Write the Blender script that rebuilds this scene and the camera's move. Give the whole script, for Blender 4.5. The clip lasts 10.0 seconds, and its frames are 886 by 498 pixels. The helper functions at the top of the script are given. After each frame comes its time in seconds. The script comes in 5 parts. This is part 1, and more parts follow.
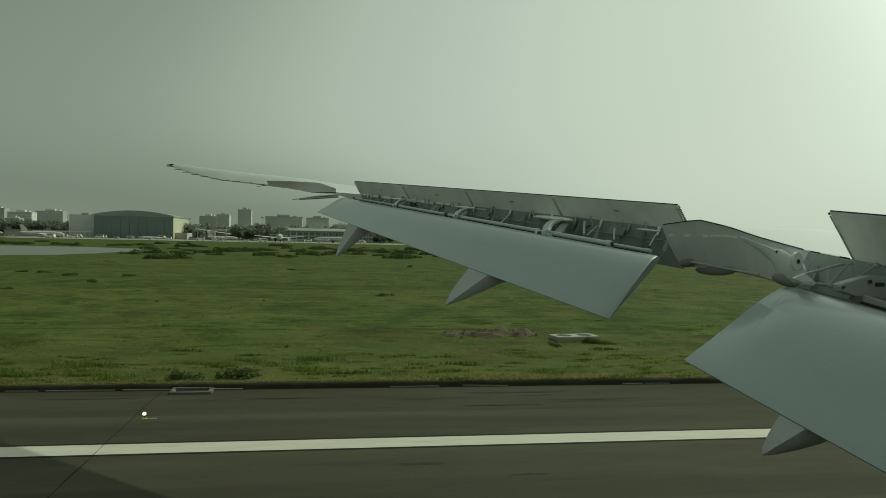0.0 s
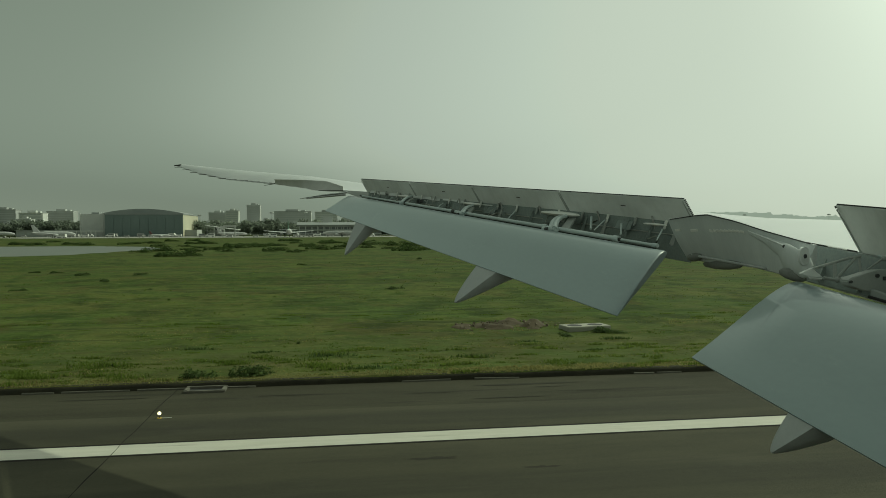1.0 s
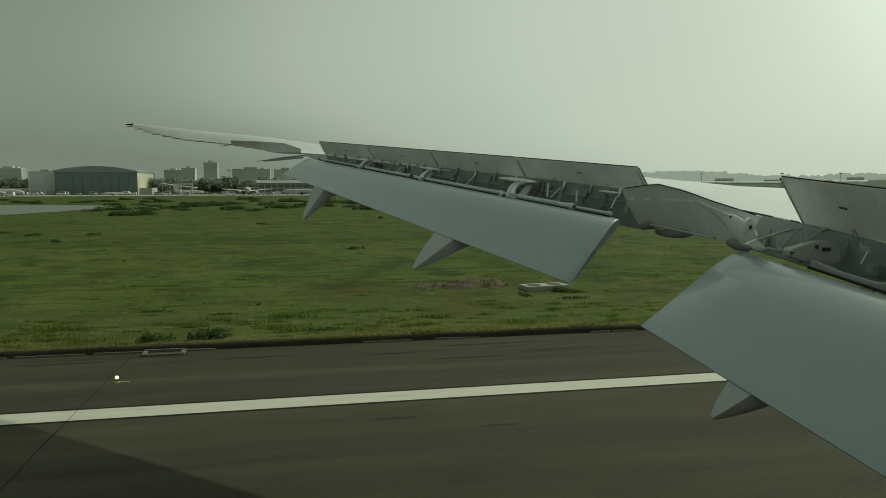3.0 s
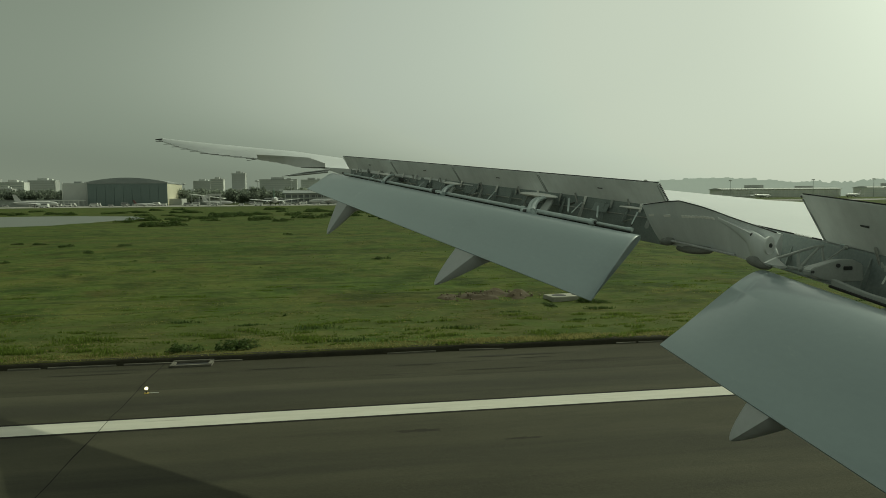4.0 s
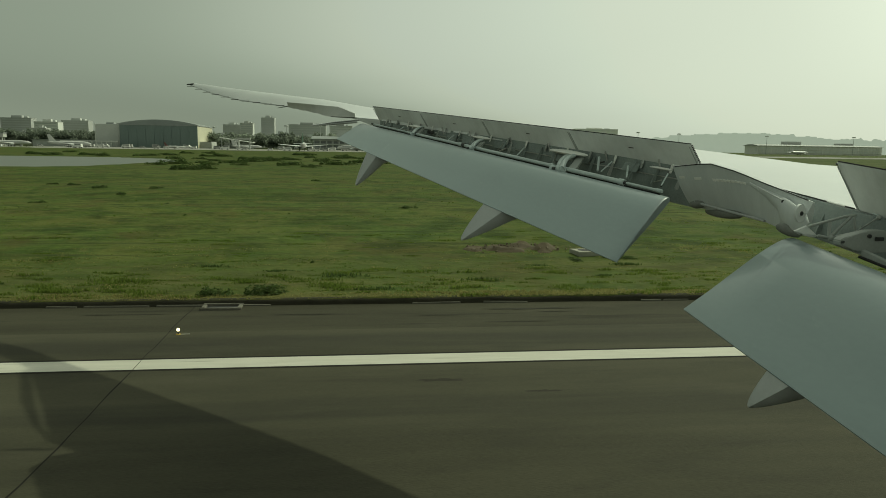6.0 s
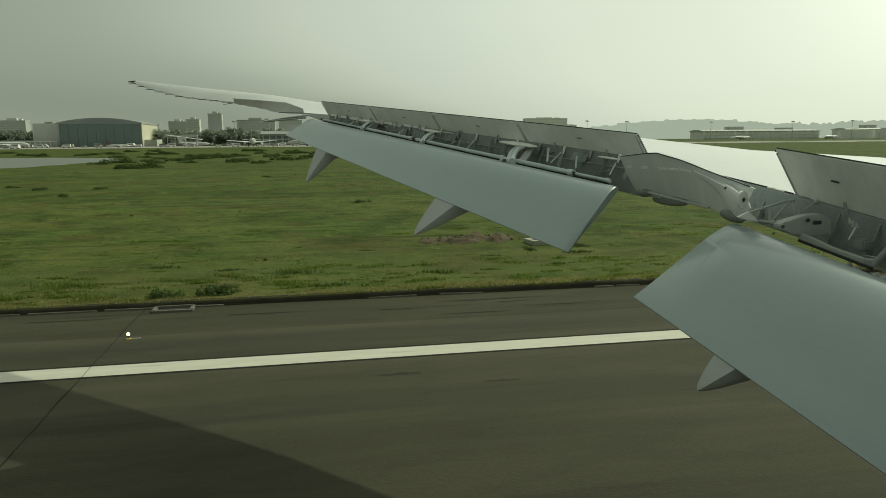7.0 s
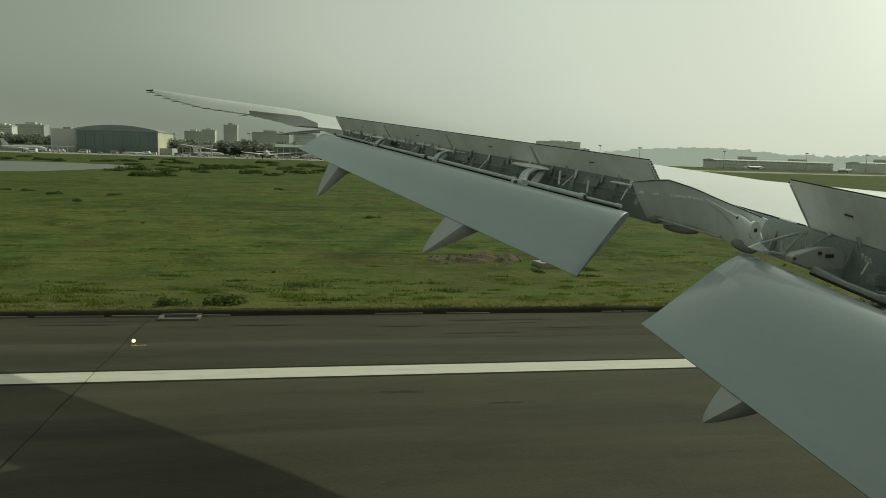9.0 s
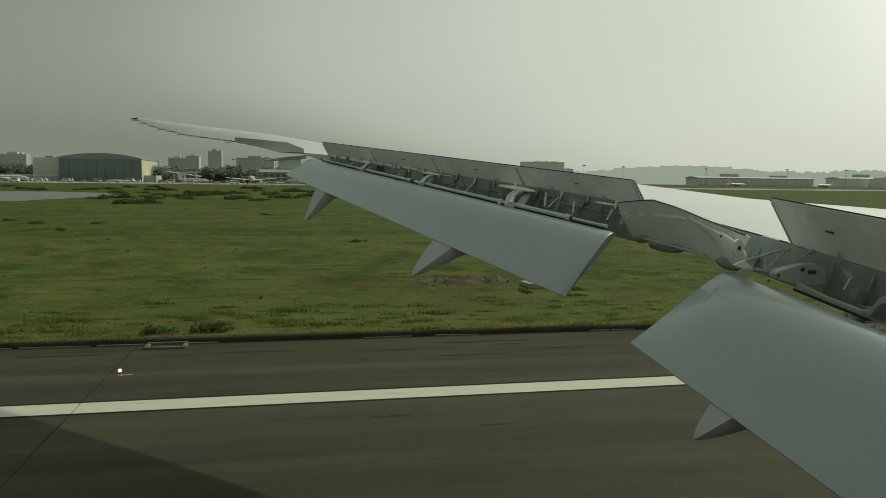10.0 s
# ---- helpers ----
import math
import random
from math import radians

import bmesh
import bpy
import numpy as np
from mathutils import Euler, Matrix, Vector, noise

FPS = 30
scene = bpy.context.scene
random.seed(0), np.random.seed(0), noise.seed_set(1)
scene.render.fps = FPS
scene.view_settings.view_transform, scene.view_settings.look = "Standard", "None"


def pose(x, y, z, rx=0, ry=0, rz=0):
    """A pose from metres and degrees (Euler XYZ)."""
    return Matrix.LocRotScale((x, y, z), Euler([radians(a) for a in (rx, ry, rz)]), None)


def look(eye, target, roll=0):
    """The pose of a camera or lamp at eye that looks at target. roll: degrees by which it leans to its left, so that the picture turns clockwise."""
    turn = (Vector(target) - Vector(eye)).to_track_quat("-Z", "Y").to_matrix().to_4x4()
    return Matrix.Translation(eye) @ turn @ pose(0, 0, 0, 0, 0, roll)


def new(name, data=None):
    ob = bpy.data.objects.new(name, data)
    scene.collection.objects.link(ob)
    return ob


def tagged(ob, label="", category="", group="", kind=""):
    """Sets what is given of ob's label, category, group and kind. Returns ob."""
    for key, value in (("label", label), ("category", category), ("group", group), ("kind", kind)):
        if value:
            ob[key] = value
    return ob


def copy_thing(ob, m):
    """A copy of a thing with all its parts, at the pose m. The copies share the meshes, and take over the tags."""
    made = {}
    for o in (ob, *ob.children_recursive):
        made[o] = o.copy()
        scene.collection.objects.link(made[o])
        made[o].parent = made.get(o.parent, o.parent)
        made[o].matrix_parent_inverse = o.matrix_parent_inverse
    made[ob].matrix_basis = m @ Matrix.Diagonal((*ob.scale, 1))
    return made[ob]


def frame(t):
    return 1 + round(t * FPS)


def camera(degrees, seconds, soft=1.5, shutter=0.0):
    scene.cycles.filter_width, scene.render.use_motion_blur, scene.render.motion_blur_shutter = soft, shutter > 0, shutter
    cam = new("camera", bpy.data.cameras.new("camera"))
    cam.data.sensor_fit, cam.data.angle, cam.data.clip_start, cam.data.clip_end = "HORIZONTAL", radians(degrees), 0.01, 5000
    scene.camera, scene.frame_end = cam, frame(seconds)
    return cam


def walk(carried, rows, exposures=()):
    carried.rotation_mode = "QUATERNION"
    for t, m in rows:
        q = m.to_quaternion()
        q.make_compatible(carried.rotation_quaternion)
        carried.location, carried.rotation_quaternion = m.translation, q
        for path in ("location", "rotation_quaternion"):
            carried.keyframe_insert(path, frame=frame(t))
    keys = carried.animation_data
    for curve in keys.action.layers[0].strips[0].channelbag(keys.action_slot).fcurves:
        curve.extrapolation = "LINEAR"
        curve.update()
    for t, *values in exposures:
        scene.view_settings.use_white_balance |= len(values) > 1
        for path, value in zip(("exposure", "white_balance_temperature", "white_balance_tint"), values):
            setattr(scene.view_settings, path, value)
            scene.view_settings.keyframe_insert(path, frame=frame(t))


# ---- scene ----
# Seen from a cabin window of a jet on the runway: x runs forward along the runway, y out over the left wing, z up.
cam = camera(64.0, 10.0, soft=0.9)
PATH = [
    (0.0, pose(-0.132, 0.227, 5.434, 89.284, -1.163, -9.071)),
    (0.5, pose(-0.119, 0.198, 5.509, 88.821, -0.324, -8.193)),
    (1.0, pose(-0.114, 0.192, 5.541, 88.546, 0.179, -8.360)),
    (1.5, pose(-0.081, 0.164, 5.564, 88.821, 1.755, -8.214)),
    (2.0, pose(-0.086, 0.160, 5.535, 88.301, -1.205, -12.947)),
    (2.2, pose(-0.082, 0.158, 5.539, 85.463, -0.160, -12.654)),
    (3.3, pose(-0.071, 0.119, 5.697, 85.179, 0.022, -11.331)),
    (3.5, pose(-0.204, 0.092, 5.708, 86.197, -0.464, -12.268)),
    (4.0, pose(-0.023, 0.067, 5.762, 85.895, 0.501, -9.411)),
    (4.5, pose(-0.057, 0.007, 5.806, 84.001, 0.837, -8.860)),
    (5.0, pose(-0.100, -0.037, 5.852, 84.196, 0.041, -9.097)),
    (5.5, pose(-0.067, 0.000, 5.787, 84.249, -1.437, -7.607)),
    (5.7, pose(-0.057, 0.002, 5.837, 82.230, -1.097, -7.228)),
    (6.8, pose(0.000, 0.033, 5.865, 81.348, 0.689, -8.669)),
    (7.0, pose(-0.017, 0.011, 5.880, 81.197, 0.419, -10.963)),
    (7.5, pose(0.018, 0.033, 5.857, 81.942, -0.497, -10.835)),
    (8.0, pose(0.023, 0.003, 5.902, 82.900, 0.390, -9.240)),
    (8.5, pose(-0.001, 0.050, 5.878, 82.632, -0.319, -10.645)),
    (9.0, pose(-0.003, 0.038, 5.879, 82.693, -1.666, -9.943)),
    (9.5, pose(0.000, 0.000, 5.900, 83.841, -1.043, -9.987)),
    (10.0, pose(-0.037, -0.013, 5.900, 84.490, -0.677, -11.137)),
]
walk(cam, PATH, [(0.0, -0.05, 6900, -20), (2.0, -0.05, 6900, -19), (3.5, -0.13, 7050, -17), (4.5, 0.03, 7200, -18), (5.5, 0.06, 7250, -18), (6.9, 0.31, 7200, -14), (7.5, 0.15, 7150, -13), (8.5, 0.06, 7150, -13), (9.0, 0.09, 7150, -12), (9.5, 0.0, 7200, -12), (10.0, 0.0, 7150, -9)])

# ---------------------------------------------------------------- light
SUN_AZ, SUN_EL = 61.5, 44.0          # degrees: from the left wing's side towards the nose, and above the horizon
world = bpy.data.worlds.new("hazy_sky")
scene.world = world
world.use_nodes = True
wn, wl = world.node_tree.nodes, world.node_tree.links
wn.clear()


def haze_sky(dust, saturation, strength):
    """One layer of the sky: more dust gives a wider glow round the veiled sun."""
    sky = wn.new("ShaderNodeTexSky")
    sky.sky_type = "NISHITA"
    sky.sun_disc = False
    sky.sun_elevation, sky.sun_rotation = radians(SUN_EL), radians(SUN_AZ)
    sky.air_density, sky.dust_density, sky.ozone_density = 1.0, dust, 1.0
    # thick haze near the ground evens the sky out towards the horizon
    sky.texture_mapping.translation, sky.texture_mapping.scale = (0, 0, 0.045), (1, 1, 0.955)
    grey = wn.new("ShaderNodeHueSaturation")
    grey.inputs["Saturation"].default_value = saturation
    grey.inputs["Value"].default_value = strength
    wl.new(sky.outputs[0], grey.inputs["Color"])
    return grey.outputs[0]


# the haze thins away from the sun and spreads the sun's own glow
both = wn.new("ShaderNodeVectorMath")
both.operation = "ADD"
wl.new(haze_sky(6.0, 0.05, 0.055), both.inputs[0])
wl.new(haze_sky(1.0, 0.10, 0.041), both.inputs[1])
grade = wn.new("ShaderNodeValToRGB")
grade.color_ramp.interpolation = "B_SPLINE"
GRADE = ((0.0, 1.5, 1.55, 1.48), (0.12, 1.5, 1.55, 1.48), (0.19, 1.19, 1.24, 1.15), (0.235, 0.99, 1.03, 0.96), (0.275, 0.86, 0.89, 0.83), (0.32, 0.645, 0.675, 0.635), (0.355, 0.70, 0.735, 0.69), (0.39, 0.705, 0.735, 0.695), (0.425, 0.895, 0.91, 0.88), (0.47, 1.04, 1.03, 1.015), (0.53, 1.05, 1.03, 1.02), (0.62, 1.0, 0.985, 0.975), (0.74, 0.88, 0.865, 0.86), (0.88, 0.85, 0.835, 0.83), (1.0, 0.90, 0.89, 0.88))
for spot, *tone in GRADE:
    stop = grade.color_ramp.elements[0] if spot == 0.0 else grade.color_ramp.elements[-1] if spot == 1.0 else grade.color_ramp.elements.new(spot)
    stop.color = (*tone, 1)
veil = wn.new("ShaderNodeVectorMath")
veil.operation = "MULTIPLY"
bg = wn.new("ShaderNodeBackground")
wout = wn.new("ShaderNodeOutputWorld")
wl.new(both.outputs[0], grade.inputs[0])
wl.new(both.outputs[0], veil.inputs[0])
wl.new(grade.outputs[0], veil.inputs[1])
wl.new(veil.outputs[0], bg.inputs["Color"])
wl.new(bg.outputs[0], wout.inputs["Surface"])

sa, se = radians(SUN_AZ), radians(SUN_EL)
SUN_DIR = Vector((math.sin(sa) * math.cos(se), math.cos(sa) * math.cos(se), math.sin(se)))
sun = new("sun", bpy.data.lights.new("sun", "SUN"))
sun.data.energy, sun.data.angle, sun.data.color = 1.5, radians(0.7), (1.0, 0.95, 0.84)
sun.matrix_world = look(SUN_DIR * 200, (0, 0, 0))


# ---------------------------------------------------------------- materials
def material(name, dark, light, rough=0.6, metal=0.0, scale=2.0, fine=30.0, bump=0.1, stretch=(1, 1, 1), coat=0.0, island=0.0, rand=0.0, spread=0.25, spec=0.5, leaf=0.0, relief=0.02):
    """Two-scale noise between two colours, with matching roughness and relief."""
    m = bpy.data.materials.new(name)
    m.use_nodes = True
    n, l = m.node_tree.nodes, m.node_tree.links
    b = n["Principled BSDF"]
    b.inputs["Metallic"].default_value = metal
    b.inputs["Coat Weight"].default_value = coat
    b.inputs["Coat Roughness"].default_value = 0.12
    b.inputs["Specular IOR Level"].default_value = spec
    tc = n.new("ShaderNodeTexCoord")
    mp = n.new("ShaderNodeMapping")
    mp.inputs["Scale"].default_value = stretch
    l.new(tc.outputs["Object"], mp.inputs["Vector"])
    a = n.new("ShaderNodeTexNoise")
    a.inputs["Scale"].default_value, a.inputs["Detail"].default_value, a.inputs["Roughness"].default_value = scale, 5, 0.6
    f = n.new("ShaderNodeTexNoise")
    f.inputs["Scale"].default_value, f.inputs["Detail"].default_value = fine, 4
    l.new(mp.outputs[0], a.inputs["Vector"])
    l.new(mp.outputs[0], f.inputs["Vector"])
    mix = n.new("ShaderNodeMath")
    mix.operation = "MULTIPLY_ADD"
    mix.inputs[1].default_value = 0.35
    l.new(f.outputs["Fac"], mix.inputs[0])
    half = n.new("ShaderNodeMath")
    half.operation = "MULTIPLY"
    half.inputs[1].default_value = 0.65
    l.new(a.outputs["Fac"], half.inputs[0])
    l.new(half.outputs[0], mix.inputs[2])
    ramp = n.new("ShaderNodeValToRGB")
    ramp.color_ramp.elements[0].position, ramp.color_ramp.elements[1].position = 0.5 - spread, 0.5 + spread
    ramp.color_ramp.elements[0].color, ramp.color_ramp.elements[1].color = (*dark, 1), (*light, 1)
    l.new(mix.outputs[0], ramp.inputs[0])
    colour = ramp.outputs[0]
    if island or rand:
        src = n.new("ShaderNodeNewGeometry").outputs["Random Per Island"] if island else n.new("ShaderNodeObjectInfo").outputs["Random"]
        mr = n.new("ShaderNodeMapRange")
        mr.inputs["To Min"].default_value, mr.inputs["To Max"].default_value = 1 - (island or rand), 1 + (island or rand)
        l.new(src, mr.inputs["Value"])
        hs = n.new("ShaderNodeHueSaturation")
        l.new(mr.outputs[0], hs.inputs["Value"])
        l.new(colour, hs.inputs["Color"])
        colour = hs.outputs[0]
    l.new(colour, b.inputs["Base Color"])
    if leaf:
        tr, ms = n.new("ShaderNodeBsdfTranslucent"), n.new("ShaderNodeMixShader")
        ms.inputs[0].default_value = leaf
        l.new(colour, tr.inputs["Color"])
        l.new(b.outputs[0], ms.inputs[1])
        l.new(tr.outputs[0], ms.inputs[2])
        l.new(ms.outputs[0], n["Material Output"].inputs["Surface"])
    rr = n.new("ShaderNodeMapRange")
    rr.inputs["To Min"].default_value, rr.inputs["To Max"].default_value = max(0.02, rough - 0.08), min(1, rough + 0.08)
    l.new(mix.outputs[0], rr.inputs["Value"])
    l.new(rr.outputs[0], b.inputs["Roughness"])
    if bump:
        bp = n.new("ShaderNodeBump")
        bp.inputs["Strength"].default_value, bp.inputs["Distance"].default_value = bump, relief
        l.new(f.outputs["Fac"], bp.inputs["Height"])
        l.new(bp.outputs[0], b.inputs["Normal"])
    return m


WING_PAINT = material("wing_paint", (0.5316, 0.5529, 0.5634), (0.6378, 0.6591, 0.6591), 0.32, 0, 0.8, 25, 0.02, coat=0.3)
FLAP_PAINT = material("flap_paint", (0.216, 0.272, 0.289), (0.256, 0.317, 0.336), 0.34, 0, 0.7, 22, 0.02, (1, 0.5, 1), coat=0.4)
UNDER_PAINT = material("under_paint", (0.76, 0.79, 0.79), (0.86, 0.885, 0.88), 0.5, 0, 1.2, 20, 0.03, (1, 1.6, 0.8))
FAIRING_PAINT = material("fairing_paint", (0.42, 0.44, 0.45), (0.52, 0.54, 0.54), 0.4, 0, 2, 30, 0.02)
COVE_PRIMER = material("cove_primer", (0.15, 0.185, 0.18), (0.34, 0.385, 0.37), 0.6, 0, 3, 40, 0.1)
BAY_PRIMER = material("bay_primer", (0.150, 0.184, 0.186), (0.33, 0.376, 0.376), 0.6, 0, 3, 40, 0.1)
TUBE_PAINT = material("tube_paint", (0.47, 0.545, 0.555), (0.62, 0.69, 0.69), 0.4, 0, 5, 50, 0.05)
ARM_GREY = material("arm_grey_enamel", (0.30, 0.322, 0.312), (0.46, 0.482, 0.466), 0.45, 0, 4, 40, 0.08)
STEEL = material("brushed_steel", (0.40, 0.41, 0.41), (0.62, 0.62, 0.60), 0.35, 0.7, 6, 60, 0.05)
HYDRAULIC = material("dark_fitting", (0.03, 0.035, 0.035), (0.09, 0.09, 0.085), 0.5, 0.2, 6, 60, 0.1)
# black of rubber parts, and of strips that paint shaded gaps
RUBBER_AND_SHADE = material("black_rubber_and_shade", (0.015, 0.015, 0.015), (0.04, 0.04, 0.04), 0.8, 0, 5, 60, 0.1)
WHITE_SKIN = material("white_skin", (0.70, 0.71, 0.70), (0.80, 0.80, 0.79), 0.3, 0, 0.5, 10, 0.01, coat=0.3)
FUSELAGE_PAINT = material("fuselage_paint", (0.62, 0.64, 0.64), (0.72, 0.73, 0.73), 0.35, 0, 0.5, 10, 0.01, coat=0.3)
FLAPERON_PAINT = material("flaperon_paint", (0.60, 0.635, 0.64), (0.73, 0.765, 0.768), 0.5, 0, 1.6, 20, 0.03, (1, 3, 0.6))
AILERON_PAINT = material("aileron_paint", (0.46, 0.465, 0.44), (0.58, 0.585, 0.555), 0.5, 0, 1.6, 20, 0.03, (1, 3, 0.6))
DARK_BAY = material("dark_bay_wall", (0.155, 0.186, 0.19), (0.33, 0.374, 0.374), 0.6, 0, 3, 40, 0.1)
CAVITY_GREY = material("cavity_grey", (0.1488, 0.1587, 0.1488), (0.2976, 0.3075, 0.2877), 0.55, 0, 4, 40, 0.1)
# far wall and window colours, both whitened to imitate haze
HAZED_WALL = material("far_hazed_wall", (0.744, 0.756, 0.72), (0.888, 0.888, 0.84), 0.9, 0, 0.05, 1, 0.0, rand=0.06)
HAZED_GLASS = material("far_hazed_window", (0.69, 0.7176, 0.7038), (0.828, 0.8418, 0.8142), 0.6, 0, 0.05, 1, 0.0)
MARKING = material("pale_marking", (0.86, 0.86, 0.83), (0.92, 0.92, 0.89), 0.5, 0, 10, 60, 0.02)
ASPHALT = material("asphalt", (0.0360, 0.0350, 0.0235), (0.0850, 0.0820, 0.0560), 0.9, 0, 0.35, 55, 0.5, (0.16, 1.2, 1), spread=0.2, spec=0.15)
SHOULDER = material("shoulder_asphalt", (0.0270, 0.0262, 0.0175), (0.0720, 0.0692, 0.0465), 0.92, 0, 0.5, 50, 0.5, (0.2, 1.1, 1), spread=0.22, spec=0.15)
LINE_PAINT = material("line_paint", (0.4385, 0.4289, 0.3718), (0.5911, 0.5767, 0.5052), 0.8, 0, 1.5, 40, 0.2, (0.4, 2, 1))
SEAL = material("joint_sealant", (0.014, 0.0135, 0.012), (0.030, 0.029, 0.025), 0.9, 0, 3, 40, 0.1, spec=0.08)
CONCRETE = material("old_concrete", (0.08, 0.077, 0.062), (0.20, 0.19, 0.155), 0.9, 0, 1.2, 30, 0.4)
APRON = material("apron_concrete", (0.22, 0.22, 0.20), (0.32, 0.31, 0.285), 0.9, 0, 0.05, 1, 0.1)
PALE_SLAB = material("pale_slab_concrete", (0.26, 0.26, 0.215), (0.42, 0.41, 0.35), 0.9, 0, 1.2, 30, 0.4)
RUBBLE = material("rubble", (0.10, 0.07, 0.045), (0.26, 0.22, 0.16), 0.9, 0, 1.0, 20, 0.4, island=0.35)
SOIL = material("dark_turf_soil", (0.014, 0.014, 0.008), (0.042, 0.038, 0.020), 0.95, 0, 1.6, 14, 0.8)
EARTH = material("bare_earth", (0.040, 0.030, 0.014), (0.086, 0.063, 0.031), 0.95, 0, 1.2, 14, 0.8)
BLADE = material("grass_blade", (0.088, 0.136, 0.024), (0.170, 0.216, 0.052), 0.8, 0, 0.25, 3, 0, island=0.2, spec=0.1, leaf=0.6)
DRY_BLADE = material("dry_grass_blade", (0.21, 0.20, 0.075), (0.34, 0.32, 0.14), 0.8, 0, 0.4, 4, 0, island=0.3, spec=0.1, leaf=0.6)
LEAF = material("shrub_leaf", (0.050, 0.086, 0.026), (0.125, 0.170, 0.056), 0.7, 0, 0.8, 6, 0, island=0.4, spec=0.2, leaf=0.4)
# leaf green paled and greyed: the distance haze is put into the colour
HAZED_LEAF = material("hazed_tree_leaf", (0.205, 0.238, 0.19), (0.262, 0.292, 0.237), 0.9, 0, 0.08, 0.6, 0, island=0.2, spec=0.1, leaf=0.7)
BARK = material("bark", (0.07, 0.055, 0.04), (0.16, 0.13, 0.10), 0.9, 0, 2, 20, 0.5)
# teal sheet, lightened so that its colour carries some haze
HAZED_TEAL = material("hazed_teal_sheet_metal", (0.14, 0.185, 0.182), (0.185, 0.235, 0.228), 0.55, 0, 0.05, 2, 0.1, (1, 1, 0.3))
CREAM_SHEET = material("cream_sheet_metal", (0.50, 0.48, 0.36), (0.62, 0.59, 0.45), 0.6, 0, 0.08, 2, 0.1)
ROOF_SHEET = material("grey_roof_sheet", (0.22, 0.24, 0.24), (0.33, 0.35, 0.34), 0.6, 0, 0.05, 2, 0.1)
PALE_WALL = material("pale_render_wall", (0.52, 0.53, 0.505), (0.64, 0.65, 0.615), 0.85, 0, 0.08, 1.5, 0.1, rand=0.25)
GREY_WALL = material("grey_concrete_wall", (0.43, 0.445, 0.432), (0.54, 0.555, 0.538), 0.85, 0, 0.07, 1.5, 0.1, rand=0.25)
# glazing paled towards the walls, with distance haze mixed into its tone
HAZED_CITY_GLASS = material("hazed_city_window", (0.40, 0.42, 0.415), (0.51, 0.53, 0.515), 0.5, 0, 0.1, 1, 0)
GLASS_DARK = material("dark_glazing", (0.13, 0.14, 0.14), (0.20, 0.21, 0.21), 0.25, 0, 0.1, 1, 0)
JET_WHITE = material("jet_white", (0.528, 0.536, 0.528), (0.624, 0.624, 0.608), 0.35, 0, 0.1, 2, 0)
JET_GREEN = material("tail_green", (0.02, 0.10, 0.06), (0.04, 0.15, 0.09), 0.4, 0, 0.2, 2, 0)
JET_RED = material("tail_red", (0.10, 0.05, 0.05), (0.16, 0.08, 0.07), 0.4, 0, 0.2, 2, 0)
JET_BLUE = material("tail_blue", (0.05, 0.08, 0.12), (0.08, 0.12, 0.18), 0.4, 0, 0.2, 2, 0)
VAN_PAINT = material("vehicle_paint", (0.5, 0.5, 0.48), (0.7, 0.7, 0.66), 0.4, 0, 0.5, 4, 0, rand=0.4)
YELLOW = material("yellow_paint", (0.45, 0.30, 0.04), (0.6, 0.42, 0.07), 0.5, 0, 3, 30, 0.05)

LAMP = bpy.data.materials.new("lit_lamp_glass")
LAMP.use_nodes = True
LAMP.node_tree.nodes["Principled BSDF"].inputs["Base Color"].default_value = (0.9, 0.85, 0.7, 1)
LAMP.node_tree.nodes["Principled BSDF"].inputs["Emission Color"].default_value = (1.0, 0.82, 0.55, 1)
LAMP.node_tree.nodes["Principled BSDF"].inputs["Emission Strength"].default_value = 2.0

WATER = material("pond_water", (0.10, 0.115, 0.10), (0.14, 0.15, 0.13), 0.34, 0, 0.05, 3.0, 0.5, (1, 0.4, 1), spec=0.3)


